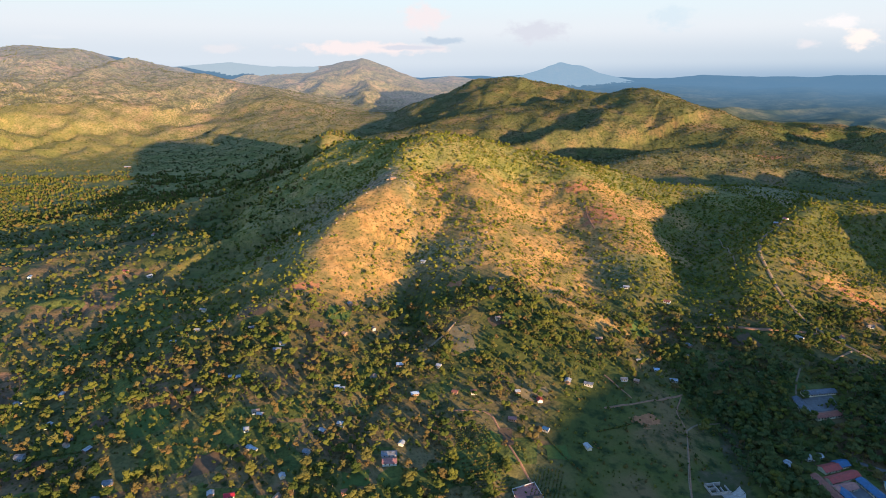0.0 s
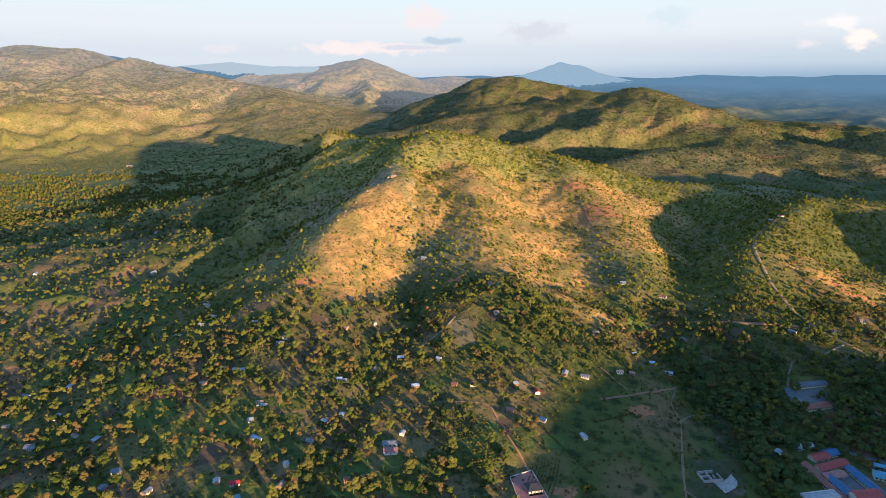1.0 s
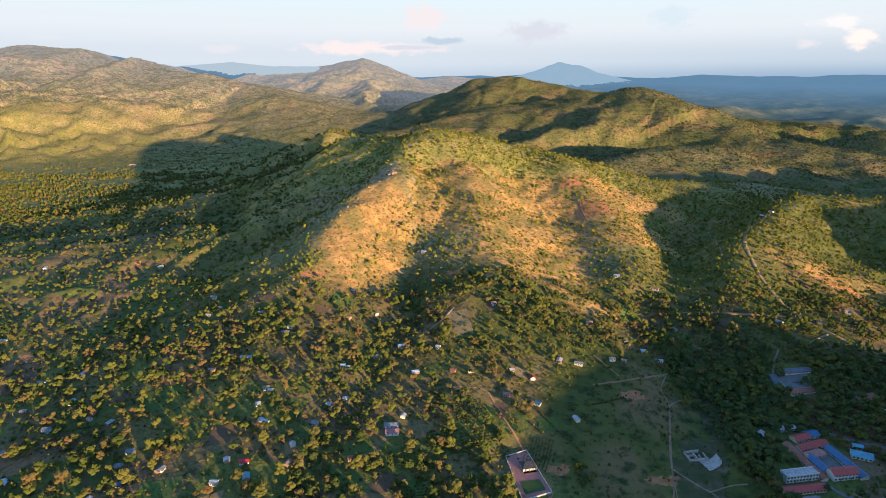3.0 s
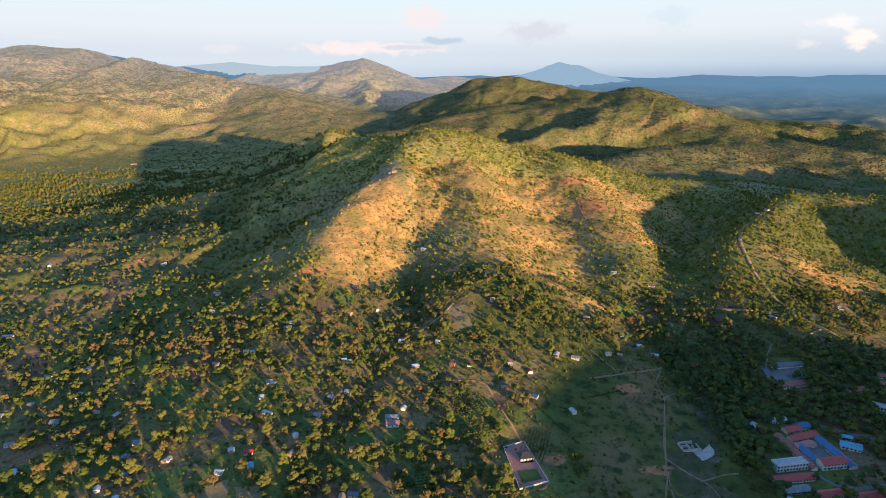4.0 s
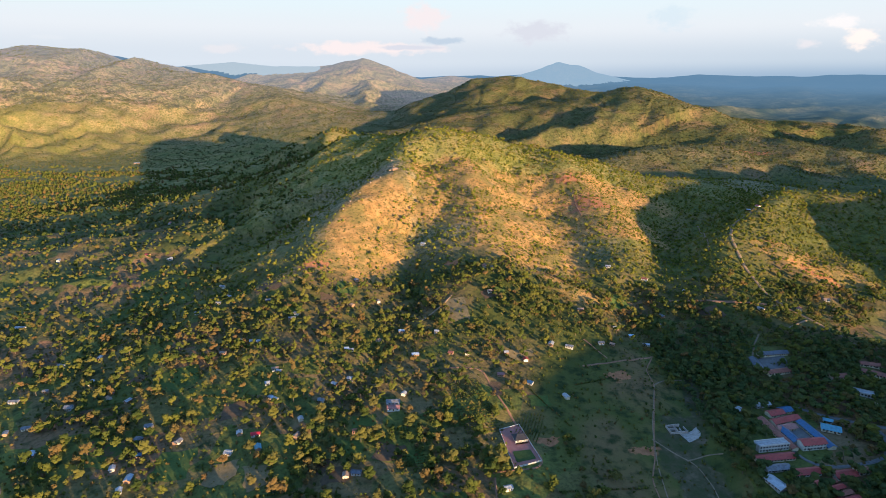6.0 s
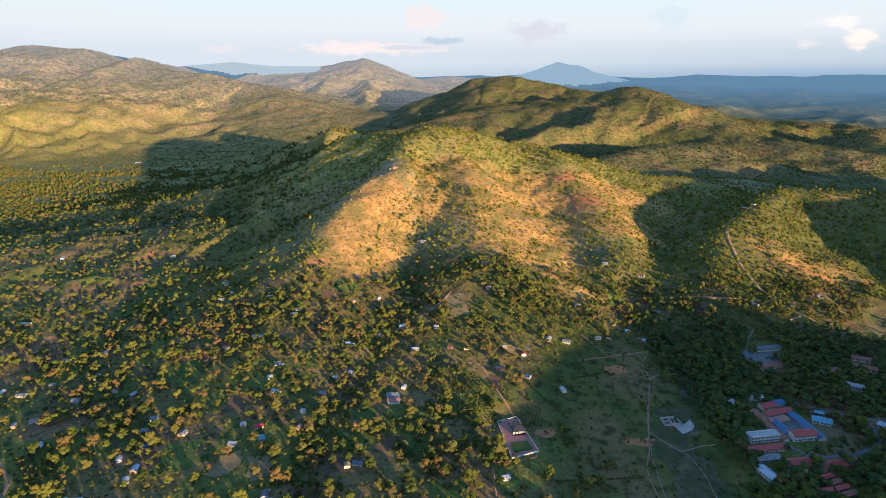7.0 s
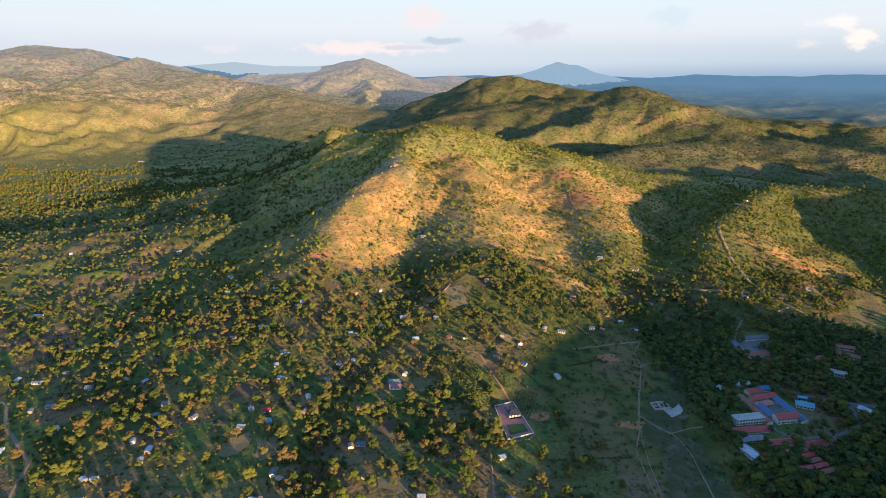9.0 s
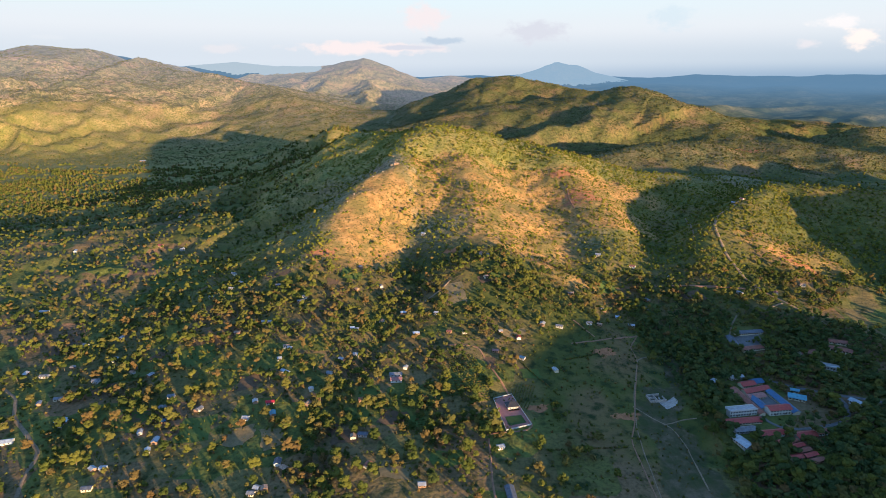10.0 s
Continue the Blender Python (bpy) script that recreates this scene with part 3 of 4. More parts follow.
def house(x, y, turn, length, width, roof, walls=None):
    """A small one-storey village house under a gabled sheet roof."""
    wall = walls or (MUD, BLOCK, MUD, WHITEWASH, MUD, BLOCK, CREAM)[len(BUILT) % 7]
    word = {MUD: "earth", WHITEWASH: "whitewashed", BLOCK: "block", CREAM: "cream"}[wall]
    h = base("house", x, y, turn, length, width, f"small {word}-walled village house with {ROOF_WORDS[roof]} roof", "house", "village houses")
    BUILT.append((x, y, max(length, width)))
    eave, ridge = 2.2, 2.2 + width * 0.22
    bm = bmesh.new()
    gable_walls(bm, length, width, eave, ridge)
    part("wall", bm, wall, h)
    bm = bmesh.new()
    gable_roof(bm, length, width, eave, ridge)
    part("roof", bm, ROOFS[roof], h, f"{ROOF_WORDS[roof]} roof")
    opening("door", TALL_DOOR, h, 0, -width / 2 - 0.02, 1.0)
    for k in (-1, 1):
        opening("window", SMALL_PANE, h, k * length * 0.3, -width / 2 - 0.02, 1.35)
    return h


def block(x, y, turn, length, width, roof, wall, storeys=1, flat=False, label="", rows=True, pitch=0.24):
    """A long school building: walls, roof, a veranda beam and rows of windows."""
    length, width = length * 0.92, width * 0.82
    h = base("school_block", x, y, turn, length, width, label or f"long {'two-storey ' if storeys > 1 else ''}school block under a {ROOF_WORDS[roof]} roof", "school building", "school buildings")
    BUILT.append((x, y, max(length, width)))
    eave = 2.9 * storeys
    ridge = eave + (0.25 if flat else width * pitch)
    bm = bmesh.new()
    gable_walls(bm, length, width, eave, ridge)
    part("wall", bm, wall, h)
    bm = bmesh.new()
    gable_roof(bm, length, width, eave, ridge, 0.3 if flat else 0.9)
    part("roof", bm, ROOFS[roof], h, f"{ROOF_WORDS[roof]} roof")
    if flat:
        for side in (-1, 1):
            bm = bmesh.new()
            box(bm, -length / 2 - 0.3, length / 2 + 0.3, side * width / 2 - 0.15, side * width / 2 + 0.15, eave - 0.1, eave + 0.9)
            part("parapet", bm, wall, h)
    if rows:
        count = max(3, int(length / 2.6))
        for s in range(storeys):
            for k in range(count):
                for side in (-1, 1):
                    opening("window", TALL_PANE, h, (k + 0.5) / count * length - length / 2, side * (width / 2 + 0.02), 1.6 + 2.9 * s)
    for k in (-1, 1):
        opening("door", TALL_DOOR, h, k * length * 0.22, -width / 2 - 0.06, 1.0)
    return h


TRODDEN = []


def ribbon(name, line, width, material, label, category="path"):
    """A worn track draped over the ground, with a slight crown and ragged sides."""
    pts = [Vector(p) for p in line]
    run = []
    for p, q in zip(pts[:-1], pts[1:]):
        n = max(2, int((q - p).length / 3))
        run += [p.lerp(q, k / n) for k in range(n)]
    run.append(pts[-1])
    for _ in range(5):
        run = [run[0]] + [(a + b * 2 + c) / 4 for a, b, c in zip(run[:-2], run[1:-1], run[2:])] + [run[-1]]
    p = np.array([(q.x, q.y) for q in run])
    width *= 0.72 if category == "path" else 0.85
    TRODDEN.append((p, width))
    d = np.gradient(p, axis=0)
    d /= np.linalg.norm(d, axis=1, keepdims=True)
    wide = width * (1 + 0.3 * fbm(p[:, 0], p[:, 1], 9, 61, 2))
    across = np.array((-0.5, -0.42, 0, 0.42, 0.5))
    x = p[:, :1] - d[:, 1:] * wide[:, None] * across
    y = p[:, 1:] + d[:, :1] * wide[:, None] * across
    z = height(x, y) + np.array((-0.5, 0.14, 0.2, 0.14, -0.5)) + 0.8 * smooth(440, 620, y)
    verts = np.stack([x, y, z], -1).reshape(-1, 3)
    faces = [(5 * k - 5 + j, 5 * k - 4 + j, 5 * k + 1 + j, 5 * k + j) for k in range(1, len(run)) for j in range(4)]
    ob = new(name, mesh_from(name, np.array(verts), np.array(faces)[:, ::-1], [material]))
    return tagged(ob, label, category, kind="structure")


def slab(name, corners, lift, material, label, ragged=0.0):
    """A flat patch laid on the ground, cut fine enough to follow it."""
    verts, faces, n = [], [], 12
    c = [Vector(p) for p in corners]
    for i in range(n + 1):
        for j in range(n + 1):
            p = c[0].lerp(c[1], i / n).lerp(c[3].lerp(c[2], i / n), j / n)
            verts.append((p.x, p.y, 0))
    for i in range(n):
        for j in range(n):
            k = i * (n + 1) + j
            faces.append((k, k + n + 1, k + n + 2, k + 1))
    v, f = np.array(verts, float), np.array(faces)
    v[:, :2] += ragged * np.stack([fbm(v[:, 0], v[:, 1], 12, 71, 3), fbm(v[:, 0], v[:, 1], 12, 72, 3)], -1)
    v[:, 2] = height(v[:, 0], v[:, 1]) + lift
    if np.cross(v[f[0, 1]] - v[f[0, 0]], v[f[0, 2]] - v[f[0, 0]])[2] < 0:
        f = f[:, ::-1]
    return tagged(new(name, mesh_from(name, v, f, [material])), label, "ground", kind="structure")


# ---- tracks and roads ----
TRACK = "reddish earth track worn through the grass"
DUSTY = "pale dusty path across stony ground"
ribbon("footpath", [(5, 457), (30, 456), (42, 453), (54, 415), (68, 381), (77, 350), (84, 330), (78, 321), (65, 320), (42, 317)], 3.2, EARTH_TRACK, "reddish earth lane bending round the walled yard")
ribbon("footpath", [(43, 312), (43, 288), (42, 262), (43, 243), (42, 205)], 2.8, EARTH_TRACK, TRACK)
ribbon("footpath", [(144, 463), (174, 470), (199, 477), (227, 496)], 3.0, EARTH_TRACK, TRACK)
ribbon("footpath", [(225, 493), (209, 465), (210, 441), (198, 406), (185, 368), (175, 335), (164, 310), (162, 225)], 1.9, EARTH_TRACK, TRACK)
ribbon("footpath", [(210, 441), (187, 378), (174, 326), (170, 296), (168, 268), (166, 243)], 1.5, PALE_TRACK, DUSTY)
ribbon("footpath", [(210, 441), (230, 460), (248, 461)], 2.0, PALE_TRACK, DUSTY)
ribbon("footpath", [(181, 360), (195, 340), (206, 329), (210, 307), (207, 277), (204, 249)], 2.0, PALE_TRACK, DUSTY)
ribbon("footpath", [(200, 333), (218, 340), (230, 336)], 1.8, PALE_TRACK, DUSTY)
ribbon("road", [(498, 832), (462, 797), (431, 770), (410, 730), (405, 699), (400, 663), (402, 639), (404, 611), (409, 578), (425, 555), (440, 526), (458, 480)], 5.0, PALE_TRACK, "pale earth road climbing the green spur", "road")
ribbon("road", [(283, 608), (315, 597), (345, 584), (374, 582), (408, 577)], 4.6, EARTH_TRACK, "earth road below the green spur", "road")
ribbon("footpath", [(422, 551), (395, 535), (381, 526)], 3.2, PALE_TRACK, TRACK)
ribbon("footpath", [(-22, 540), (-8, 551), (4, 566), (13, 580)], 3.0, PALE_TRACK, TRACK)
ribbon("road", [(-455, 425), (-429, 406), (-407, 371), (-371, 339), (-348, 318), (-342, 302), (-339, 285), (-329, 262)], 4.6, PALE_TRACK, "pale earth road winding between farms", "road")
ribbon("road", [(288, 341), (289, 329), (296, 319), (312, 317), (337, 322), (354, 328), (367, 339), (376, 357), (376, 371), (361, 381), (344, 390), (332, 399), (324, 410)], 5.2, TARMAC, "worn grey road looping round the school", "road")
ribbon("road", [(376, 371), (392, 363), (412, 356), (440, 345)], 5.2, TARMAC, "worn grey road leaving the school", "road")
ribbon("footpath", [(225, 917), (222, 879), (224, 843)], 2.6, EARTH_TRACK, TRACK)
ribbon("footpath", [(428, 879), (420, 841), (380, 730), (373, 710)], 2.6, PALE_TRACK, TRACK)
ribbon("footpath", [(155, 508), (163, 494), (173, 477)], 2.2, EARTH_TRACK, TRACK)
ribbon("footpath", [(325, 481), (336, 501), (351, 521)], 2.8, PALE_TRACK, TRACK)

# ---- the walled yard ----
YARD = [(52, 373), (70, 381), (82, 330), (59, 321)]
slab("pavement", YARD, 0.45, PAVING, "pink paved yard inside the white wall")
slab("lawn", [(60, 342), (75, 345), (78, 333), (62, 328)], 0.6, LAWN, "small mown lawn inside the paved yard")
yard_wall = new("yard_wall")
tagged(yard_wall, "low white rendered wall round a paved yard", "wall")
for p, q in zip(YARD, YARD[1:] + YARD[:1]):
    d = Vector((q[0] - p[0], q[1] - p[1]))
    n = max(2, int(d.length / 7))
    for k in range(n):
        a, b = Vector(p) + d * k / n, Vector(p) + d * (k + 0.94) / n
        bm = bmesh.new()
        l = (b - a).length / 2
        box(bm, -l, l, -0.09, 0.09, -1.2, 1.0)
        box(bm, -l - 0.05, -l + 0.3, -0.16, 0.16, -1.2, 1.25)
        box(bm, -l - 0.1, l, -0.13, 0.13, 1.0, 1.08)
        ob = part("wall_panel", bm, WHITEWASH, yard_wall)
        m = (a + b) / 2
        ob.matrix_basis = pose(m.x, m.y, ground_at(m.x, m.y) + 0.3, 0, 0, math.degrees(math.atan2(d.y, d.x)))
villa = base("villa", 68, 359, 12, 11, 10, "white villa with a dark hipped roof and veranda", "house", "")
BUILT.append((66, 348, 30))
bm = bmesh.new()
box(bm, -5, 5, -4, 4.5, -1.5, 3.0)
part("wall", bm, WHITEWASH, villa)
bm = bmesh.new()
top = [bm.verts.new(p) for p in ((-2.2, 0.2, 6.0), (2.2, 0.2, 6.0))]
eave = [bm.verts.new(p) for p in ((-6, -5, 3.0), (6, -5, 3.0), (6, 5.4, 3.0), (-6, 5.4, 3.0))]
for q in ((eave[0], eave[1], top[1], top[0]), (eave[1], eave[2], top[1]), (eave[2], eave[3], top[0], top[1]), (eave[3], eave[0], top[0]), tuple(eave[::-1])):
    bm.faces.new(q)
part("roof", bm, ROOFS["charcoal"], villa, "dark hipped sheet roof")
bm = bmesh.new()
box(bm, -5.4, 5.4, -6.4, -4.0, -1.5, 0.35)
part("veranda", bm, WHITEWASH, villa, "white raised veranda")
for k in range(5):
    bm = bmesh.new()
    box(bm, -5.2 + 2.6 * k - 0.16, -5.2 + 2.6 * k + 0.16, -4.9, -4.6, 0.3, 3.0)
    part("post", bm, WHITEWASH, villa)
for k in (-3, 3):
    opening("window", SMALL_PANE, villa, k, -4.03, 1.6)
opening("door", TALL_DOOR, villa, 0, -4.03, 1.2)

# ---- the school ----
block(271, 341, 9, 29, 9, "white", WHITEWASH, 2, True, "white two-storey school block with a stained flat roof")
block(266, 327, 8, 35, 8.5, "red", CREAM)
block(261, 314, 8, 20, 7.5, "grey", BLOCK)
block(281, 309, 8, 23, 8, "red", WHITEWASH)
block(252, 297, -70, 15, 10, "pale", BLOCK, label="grey sheet-roofed school hall among trees")
block(305, 343, 8, 22, 10, "red", WHITEWASH, 2, label="white two-storey school block with a red roof")
block(318, 358, -83, 41, 8.5, "blue", CREAM)
block(295, 357, -84, 22, 8, "blue", CREAM)
block(287.5, 349, -82, 25, 6.5, "rust", CREAM)
block(301, 391, 16, 16, 9, "red", CREAM)
block(313, 396, 16, 11, 9, "blue", CREAM)
block(304, 380, 18, 30, 8, "red", CREAM)
block(298, 368, 15, 19, 8, "pinkish", CREAM)
block(285, 372, -85, 21, 7, "rust", CREAM)
block(297, 405, 12, 15, 6, "white", BLOCK)
block(273, 393, -78, 12, 6, "white", BLOCK)
block(336, 367, -25, 15, 11, "sky", CREAM, label="broad light blue sheet-roofed school hall")
block(341, 379, -25, 7, 5, "sky", CREAM)
block(308, 306, 10, 19, 9, "red", WHITEWASH)
block(324, 311, 10, 10, 8, "rust", WHITEWASH)
for k in range(5):
    block(291 + 1.8 * k, 297 - 6.0 * k, 18, 12, 4.0, "red" if k % 2 else "rust", MUD, label="narrow red-roofed store row beside the school")
block(283, 296, 14, 11, 5, "red", CREAM)
block(284, 277, 14, 10, 5, "red", CREAM)
block(345, 481, 9, 34, 8, "slate", CREAM)
block(320, 463, -99, 27, 8, "slate", CREAM)
block(335, 450, 12, 28, 8, "rust", CREAM)
slab("pavement", [(326, 474), (356, 479), (352, 456), (322, 452)], 0.4, TARMAC, "bare grey yard between the dark-roofed blocks")
slab("pavement", [(300, 372), (312, 374), (314, 352), (300, 351)], 0.4, TARMAC, "grey courtyard between the blue-roofed blocks")
block(427, 448, -35, 24, 9, "rust", CREAM)
block(435, 463, -20, 20, 8, "rust", CREAM)
block(390, 442, 11, 21, 9, "rust", CREAM)
block(397, 416, -30, 17, 9, "white", BLOCK, 1, True, "half-finished grey block building with an open roof")
block(393, 400, -55, 9, 7, "tan", CREAM)
block(384, 355, -60, 11, 8, "pale", WHITEWASH, label="low white shop with a pale sheet roof")

# ---- rocks on the ridge ----
ROCK = track_material("weathered_ridge_rock", (0.36, 0.26, 0.18), (0.20, 0.15, 0.11))


def boulder(x, y, size, label):
    bm = bmesh.new()
    bmesh.ops.create_icosphere(bm, subdivisions=2, radius=1)
    seed = Vector((x, y, size))
    for v in bm.verts:
        v.co *= 1 + 0.45 * noise.noise(v.co * 0.9 + seed)
        v.co.z *= 0.75
    bmesh.ops.scale(bm, vec=(size, size * 0.8, size), verts=bm.verts)
    me = bpy.data.meshes.new("rock_outcrop")
    bm.to_mesh(me)
    bm.free()
    me.materials.append(ROCK)
    ob = new("rock_outcrop", me)
    ob.matrix_basis = pose(x, y, ground_at(x, y) + size * 0.15, 0, 0, (x * 37 + y * 11) % 360)
    tagged(ob, label, "rock", "ridge rocks")


for x, y, size in ((-146, 780, 3.2), (-138, 801, 4.0), (-126, 826, 3.0), (-112, 846, 3.6), (-98, 868, 2.8), (-84, 889, 4.2), (-80, 905, 2.6), (-86, 945, 3.0), (48, 770, 2.6), (58, 756, 3.0), (52, 800, 2.4), (40, 840, 2.6), (66, 745, 2.2), (44, 785, 2.0)):
    boulder(x, y, size * 0.6, "weathered brown rock outcrop on the grassy ridge")

# ---- the ruin on the stony ground ----
ruin = base("ruin", 207, 374, 8, 16, 12, "pale roofless stone ruin on stony ground", "ruin", "")
BUILT.append((207, 374, 18))
for k, (x0, x1, y0, y1, h) in enumerate(((-8, 8, -5.2, -4.6, 1.8), (-8, 5, 4.6, 5.2, 2.6), (-8, -7.4, -4.6, 4.6, 2.2), (7.4, 8, -4.6, 3, 1.2), (-1.5, -0.9, -4.6, 4.6, 2.4), (2.5, 3.1, -4.6, 1, 1.6), (-7.4, -1.5, 0, 0.6, 2.0))):
    bm = bmesh.new()
    box(bm, x0, x1, y0, y1, -1.5, h)
    bmesh.ops.subdivide_edges(bm, edges=bm.edges[:], cuts=3, use_grid_fill=True)
    for v in bm.verts:
        v.co.z -= 0.9 * max(0, noise.noise(v.co * 0.5 + Vector((k, 0, 0)))) * (v.co.z > 0)
    part("wall", bm, RUBBLE, ruin)
slab("rubble_patch", [(209, 371), (224, 376), (224, 360), (212, 354)], 0.35, RUBBLE, "pale trampled rubble beside the ruin", 5.0)

# ---- worked fields, laid as thin plots between the farms ----
PLOT_SOIL = track_material("red_brown_tilled_soil", (0.15, 0.092, 0.056), (0.085, 0.06, 0.034))
PLOT_GREEN = track_material("young_green_crop", (0.095, 0.135, 0.032), (0.055, 0.085, 0.022))
PLOT_STRAW = track_material("cut_straw_stubble", (0.25, 0.18, 0.09), (0.15, 0.12, 0.06))


def plot(x, y, turn, length, width, material, label):
    c, s = math.cos(radians(turn)), math.sin(radians(turn))
    slab("field", [(x + c * a - s * b, y + s * a + c * b) for a, b in ((-length / 2, -width / 2), (length / 2, -width / 2), (length / 2, width / 2), (-length / 2, width / 2))], 0.3, material, label, 5.0)


GREEN, SOIL, STRAW = "small plot of young green crop", "small plot of bare red-brown tilled soil", "small plot of cut straw stubble"
plot(-191, 401, 12, 20, 21, PLOT_SOIL, SOIL)
plot(-446, 510, 12, 27, 34, PLOT_SOIL, SOIL)
plot(-289, 363, -12, 31, 18, PLOT_SOIL, SOIL)
plot(-311, 468, -12, 14, 16, PLOT_SOIL, SOIL)
plot(-173, 321, -12, 22, 23, PLOT_STRAW, STRAW)
plot(-142, 316, 18, 19, 26, PLOT_STRAW, STRAW)
plot(-172, 327, 6, 22, 19, PLOT_STRAW, STRAW)
plot(-36, 340, 18, 17, 14, PLOT_SOIL, SOIL)
plot(-96, 331, 12, 22, 12, PLOT_SOIL, SOIL)
plot(-77, 348, 12, 26, 19, PLOT_GREEN, GREEN)
plot(-67, 377, 12, 23, 18, PLOT_GREEN, GREEN)
plot(41, 422, -12, 13, 20, PLOT_GREEN, GREEN)
plot(52, 427, -5, 10, 19, PLOT_SOIL, SOIL)
plot(91, 409, 12, 19, 15, PLOT_GREEN, GREEN)
plot(-22, 335, 12, 17, 16, PLOT_GREEN, GREEN)
plot(-44, 341, -12, 19, 19, PLOT_SOIL, SOIL)
plot(-81, 317, 18, 23, 15, PLOT_SOIL, SOIL)
plot(-34, 275, -5, 22, 20, PLOT_STRAW, STRAW)
plot(7, 288, 6, 26, 19, PLOT_GREEN, GREEN)
plot(330, 502, -5, 21, 28, PLOT_GREEN, GREEN)
plot(-115, 606, 6, 27, 23, PLOT_GREEN, GREEN)
plot(220, 610, 12, 27, 29, PLOT_GREEN, GREEN)
plot(18, 553, 6, 23, 42, PLOT_STRAW, STRAW)
plot(-136, 581, 6, 17, 14, PLOT_SOIL, SOIL)
plot(57, 575, 18, 14, 14, PLOT_SOIL, SOIL)
plot(70, 582, -12, 13, 17, PLOT_GREEN, GREEN)
plot(-212, 615, -5, 30, 19, PLOT_SOIL, SOIL)
plot(-133, 525, -12, 16, 14, PLOT_SOIL, SOIL)
plot(-218, 336, 6, 31, 33, PLOT_GREEN, GREEN)
plot(-288, 357, -12, 33, 35, PLOT_GREEN, GREEN)
plot(-268, 461, 18, 40, 35, PLOT_GREEN, GREEN)
plot(-173, 561, -12, 24, 21, PLOT_GREEN, GREEN)
plot(-343, 415, 12, 19, 20, PLOT_SOIL, SOIL)
plot(85, 477, 18, 26, 13, PLOT_STRAW, STRAW)
plot(321, 569, 12, 24, 27, PLOT_SOIL, SOIL)

# ---- village houses ----
house(-530, 609, 5, 11.4, 4.1, "white")
house(-381, 522, 95, 6.7, 4.3, "white")
house(-417, 510, -20, 7.5, 3.9, "grey")
house(-362, 471, 95, 7.5, 4.4, "white")
house(-329, 450, 15, 4.8, 4.7, "grey")
house(-327, 441, -35, 4.7, 4.0, "tan")
house(-304, 433, 70, 6.3, 4.1, "white")
house(-360, 429, -8, 7.2, 4.7, "grey")
house(-403, 461, 15, 5.1, 4.0, "grey")
house(-367, 413, -35, 8.9, 4.7, "red")
house(-381, 399, 15, 7.7, 4.7, "grey")
house(-353, 359, 5, 11.1, 4.0, "pale")
house(-263, 390, 15, 6.4, 4.5, "grey")
house(-263, 371, 70, 6.8, 3.9, "grey")
house(-225, 365, 70, 5.0, 4.5, "grey")
house(-252, 350, 5, 4.2, 4.0, "blue")
house(-267, 335, 110, 5.5, 4.1, "white")
house(-217, 516, 15, 4.8, 3.8, "grey")
house(-205, 512, 15, 5.3, 4.4, "white")
house(-198, 510, 15, 4.7, 4.7, "white")
house(-232, 497, 5, 6.5, 4.3, "tan")
house(-166, 459, 15, 6.0, 4.3, "tan")
house(-161, 455, -8, 4.8, 4.1, "white")
house(-168, 438, 15, 4.2, 4.7, "white")
house(-156, 414, -35, 10.2, 3.9, "silver")
house(-173, 368, 110, 4.8, 4.5, "white")
house(-158, 365, 15, 7.2, 4.4, "crimson")
house(-151, 348, 110, 7.0, 4.6, "sky")
house(-175, 345, -8, 5.6, 4.9, "white")
house(-169, 546, 5, 7.8, 3.9, "grey")
house(-294, 586, 5, 6.0, 4.5, "white")
house(-123, 382, 110, 4.3, 4.1, "white")
house(-122, 362, 70, 6.5, 4.3, "tan")
house(-67, 508, 70, 5.6, 4.5, "tan")
house(-43, 527, 5, 6.3, 4.8, "silver")
house(-4, 517, -20, 4.2, 4.7, "white")
house(-98, 487, 5, 4.4, 4.1, "silver")
house(-93, 485, 5, 4.4, 3.9, "white")
house(-88, 443, -8, 5.7, 4.1, "white")
house(-102, 434, -35, 5.6, 3.8, "white")
house(-110, 408, -20, 4.9, 4.8, "grey")
house(-26, 480, 15, 6.9, 4.6, "silver")
house(-34, 417, 70, 4.2, 3.8, "white")
house(-73, 366, 15, 4.2, 4.2, "brick")
house(-65, 318, -8, 7.7, 4.7, "slate")
house(-73, 316, 95, 5.1, 4.7, "tan")
house(11, 478, -20, 4.8, 4.1, "rust")
house(28, 478, 5, 4.8, 4.8, "rust")
house(68, 479, 15, 4.2, 4.0, "white")
house(87, 469, 95, 4.8, 4.5, "red")
house(60, 446, -8, 6.7, 4.2, "pinkish")
house(87, 433, -35, 5.1, 4.2, "blue")
house(118, 414, 110, 6.5, 4.0, "white")
house(117, 493, 70, 6.1, 4.9, "white")
house(136, 491, -20, 7.8, 4.3, "grey")
house(197, 534, 5, 6.0, 4.3, "white")
house(172, 501, 5, 5.7, 3.9, "grey")
house(184, 500, -35, 4.6, 3.9, "tan")
house(212, 526, -8, 4.8, 4.5, "silver")
house(226, 516, -8, 6.6, 4.5, "white")
house(265, 578, 110, 6.6, 4.4, "grey")
house(257, 559, 70, 6.4, 4.9, "grey")
house(310, 518, -20, 6.9, 4.7, "tan")
house(-386, 331, 15, 12.0, 6.5, "pale")
house(-451, 452, 95, 8.5, 4.5, "white")
house(-424, 444, 5, 9.6, 4.3, "grey")
house(-361, 431, 5, 7.1, 4.3, "grey")
house(-396, 392, 110, 5.8, 3.8, "grey")
house(-352, 358, 95, 11.9, 4.3, "pale")
house(-247, 322, 95, 7.4, 4.7, "pale")
house(-248, 309, 110, 5.7, 4.0, "pale")
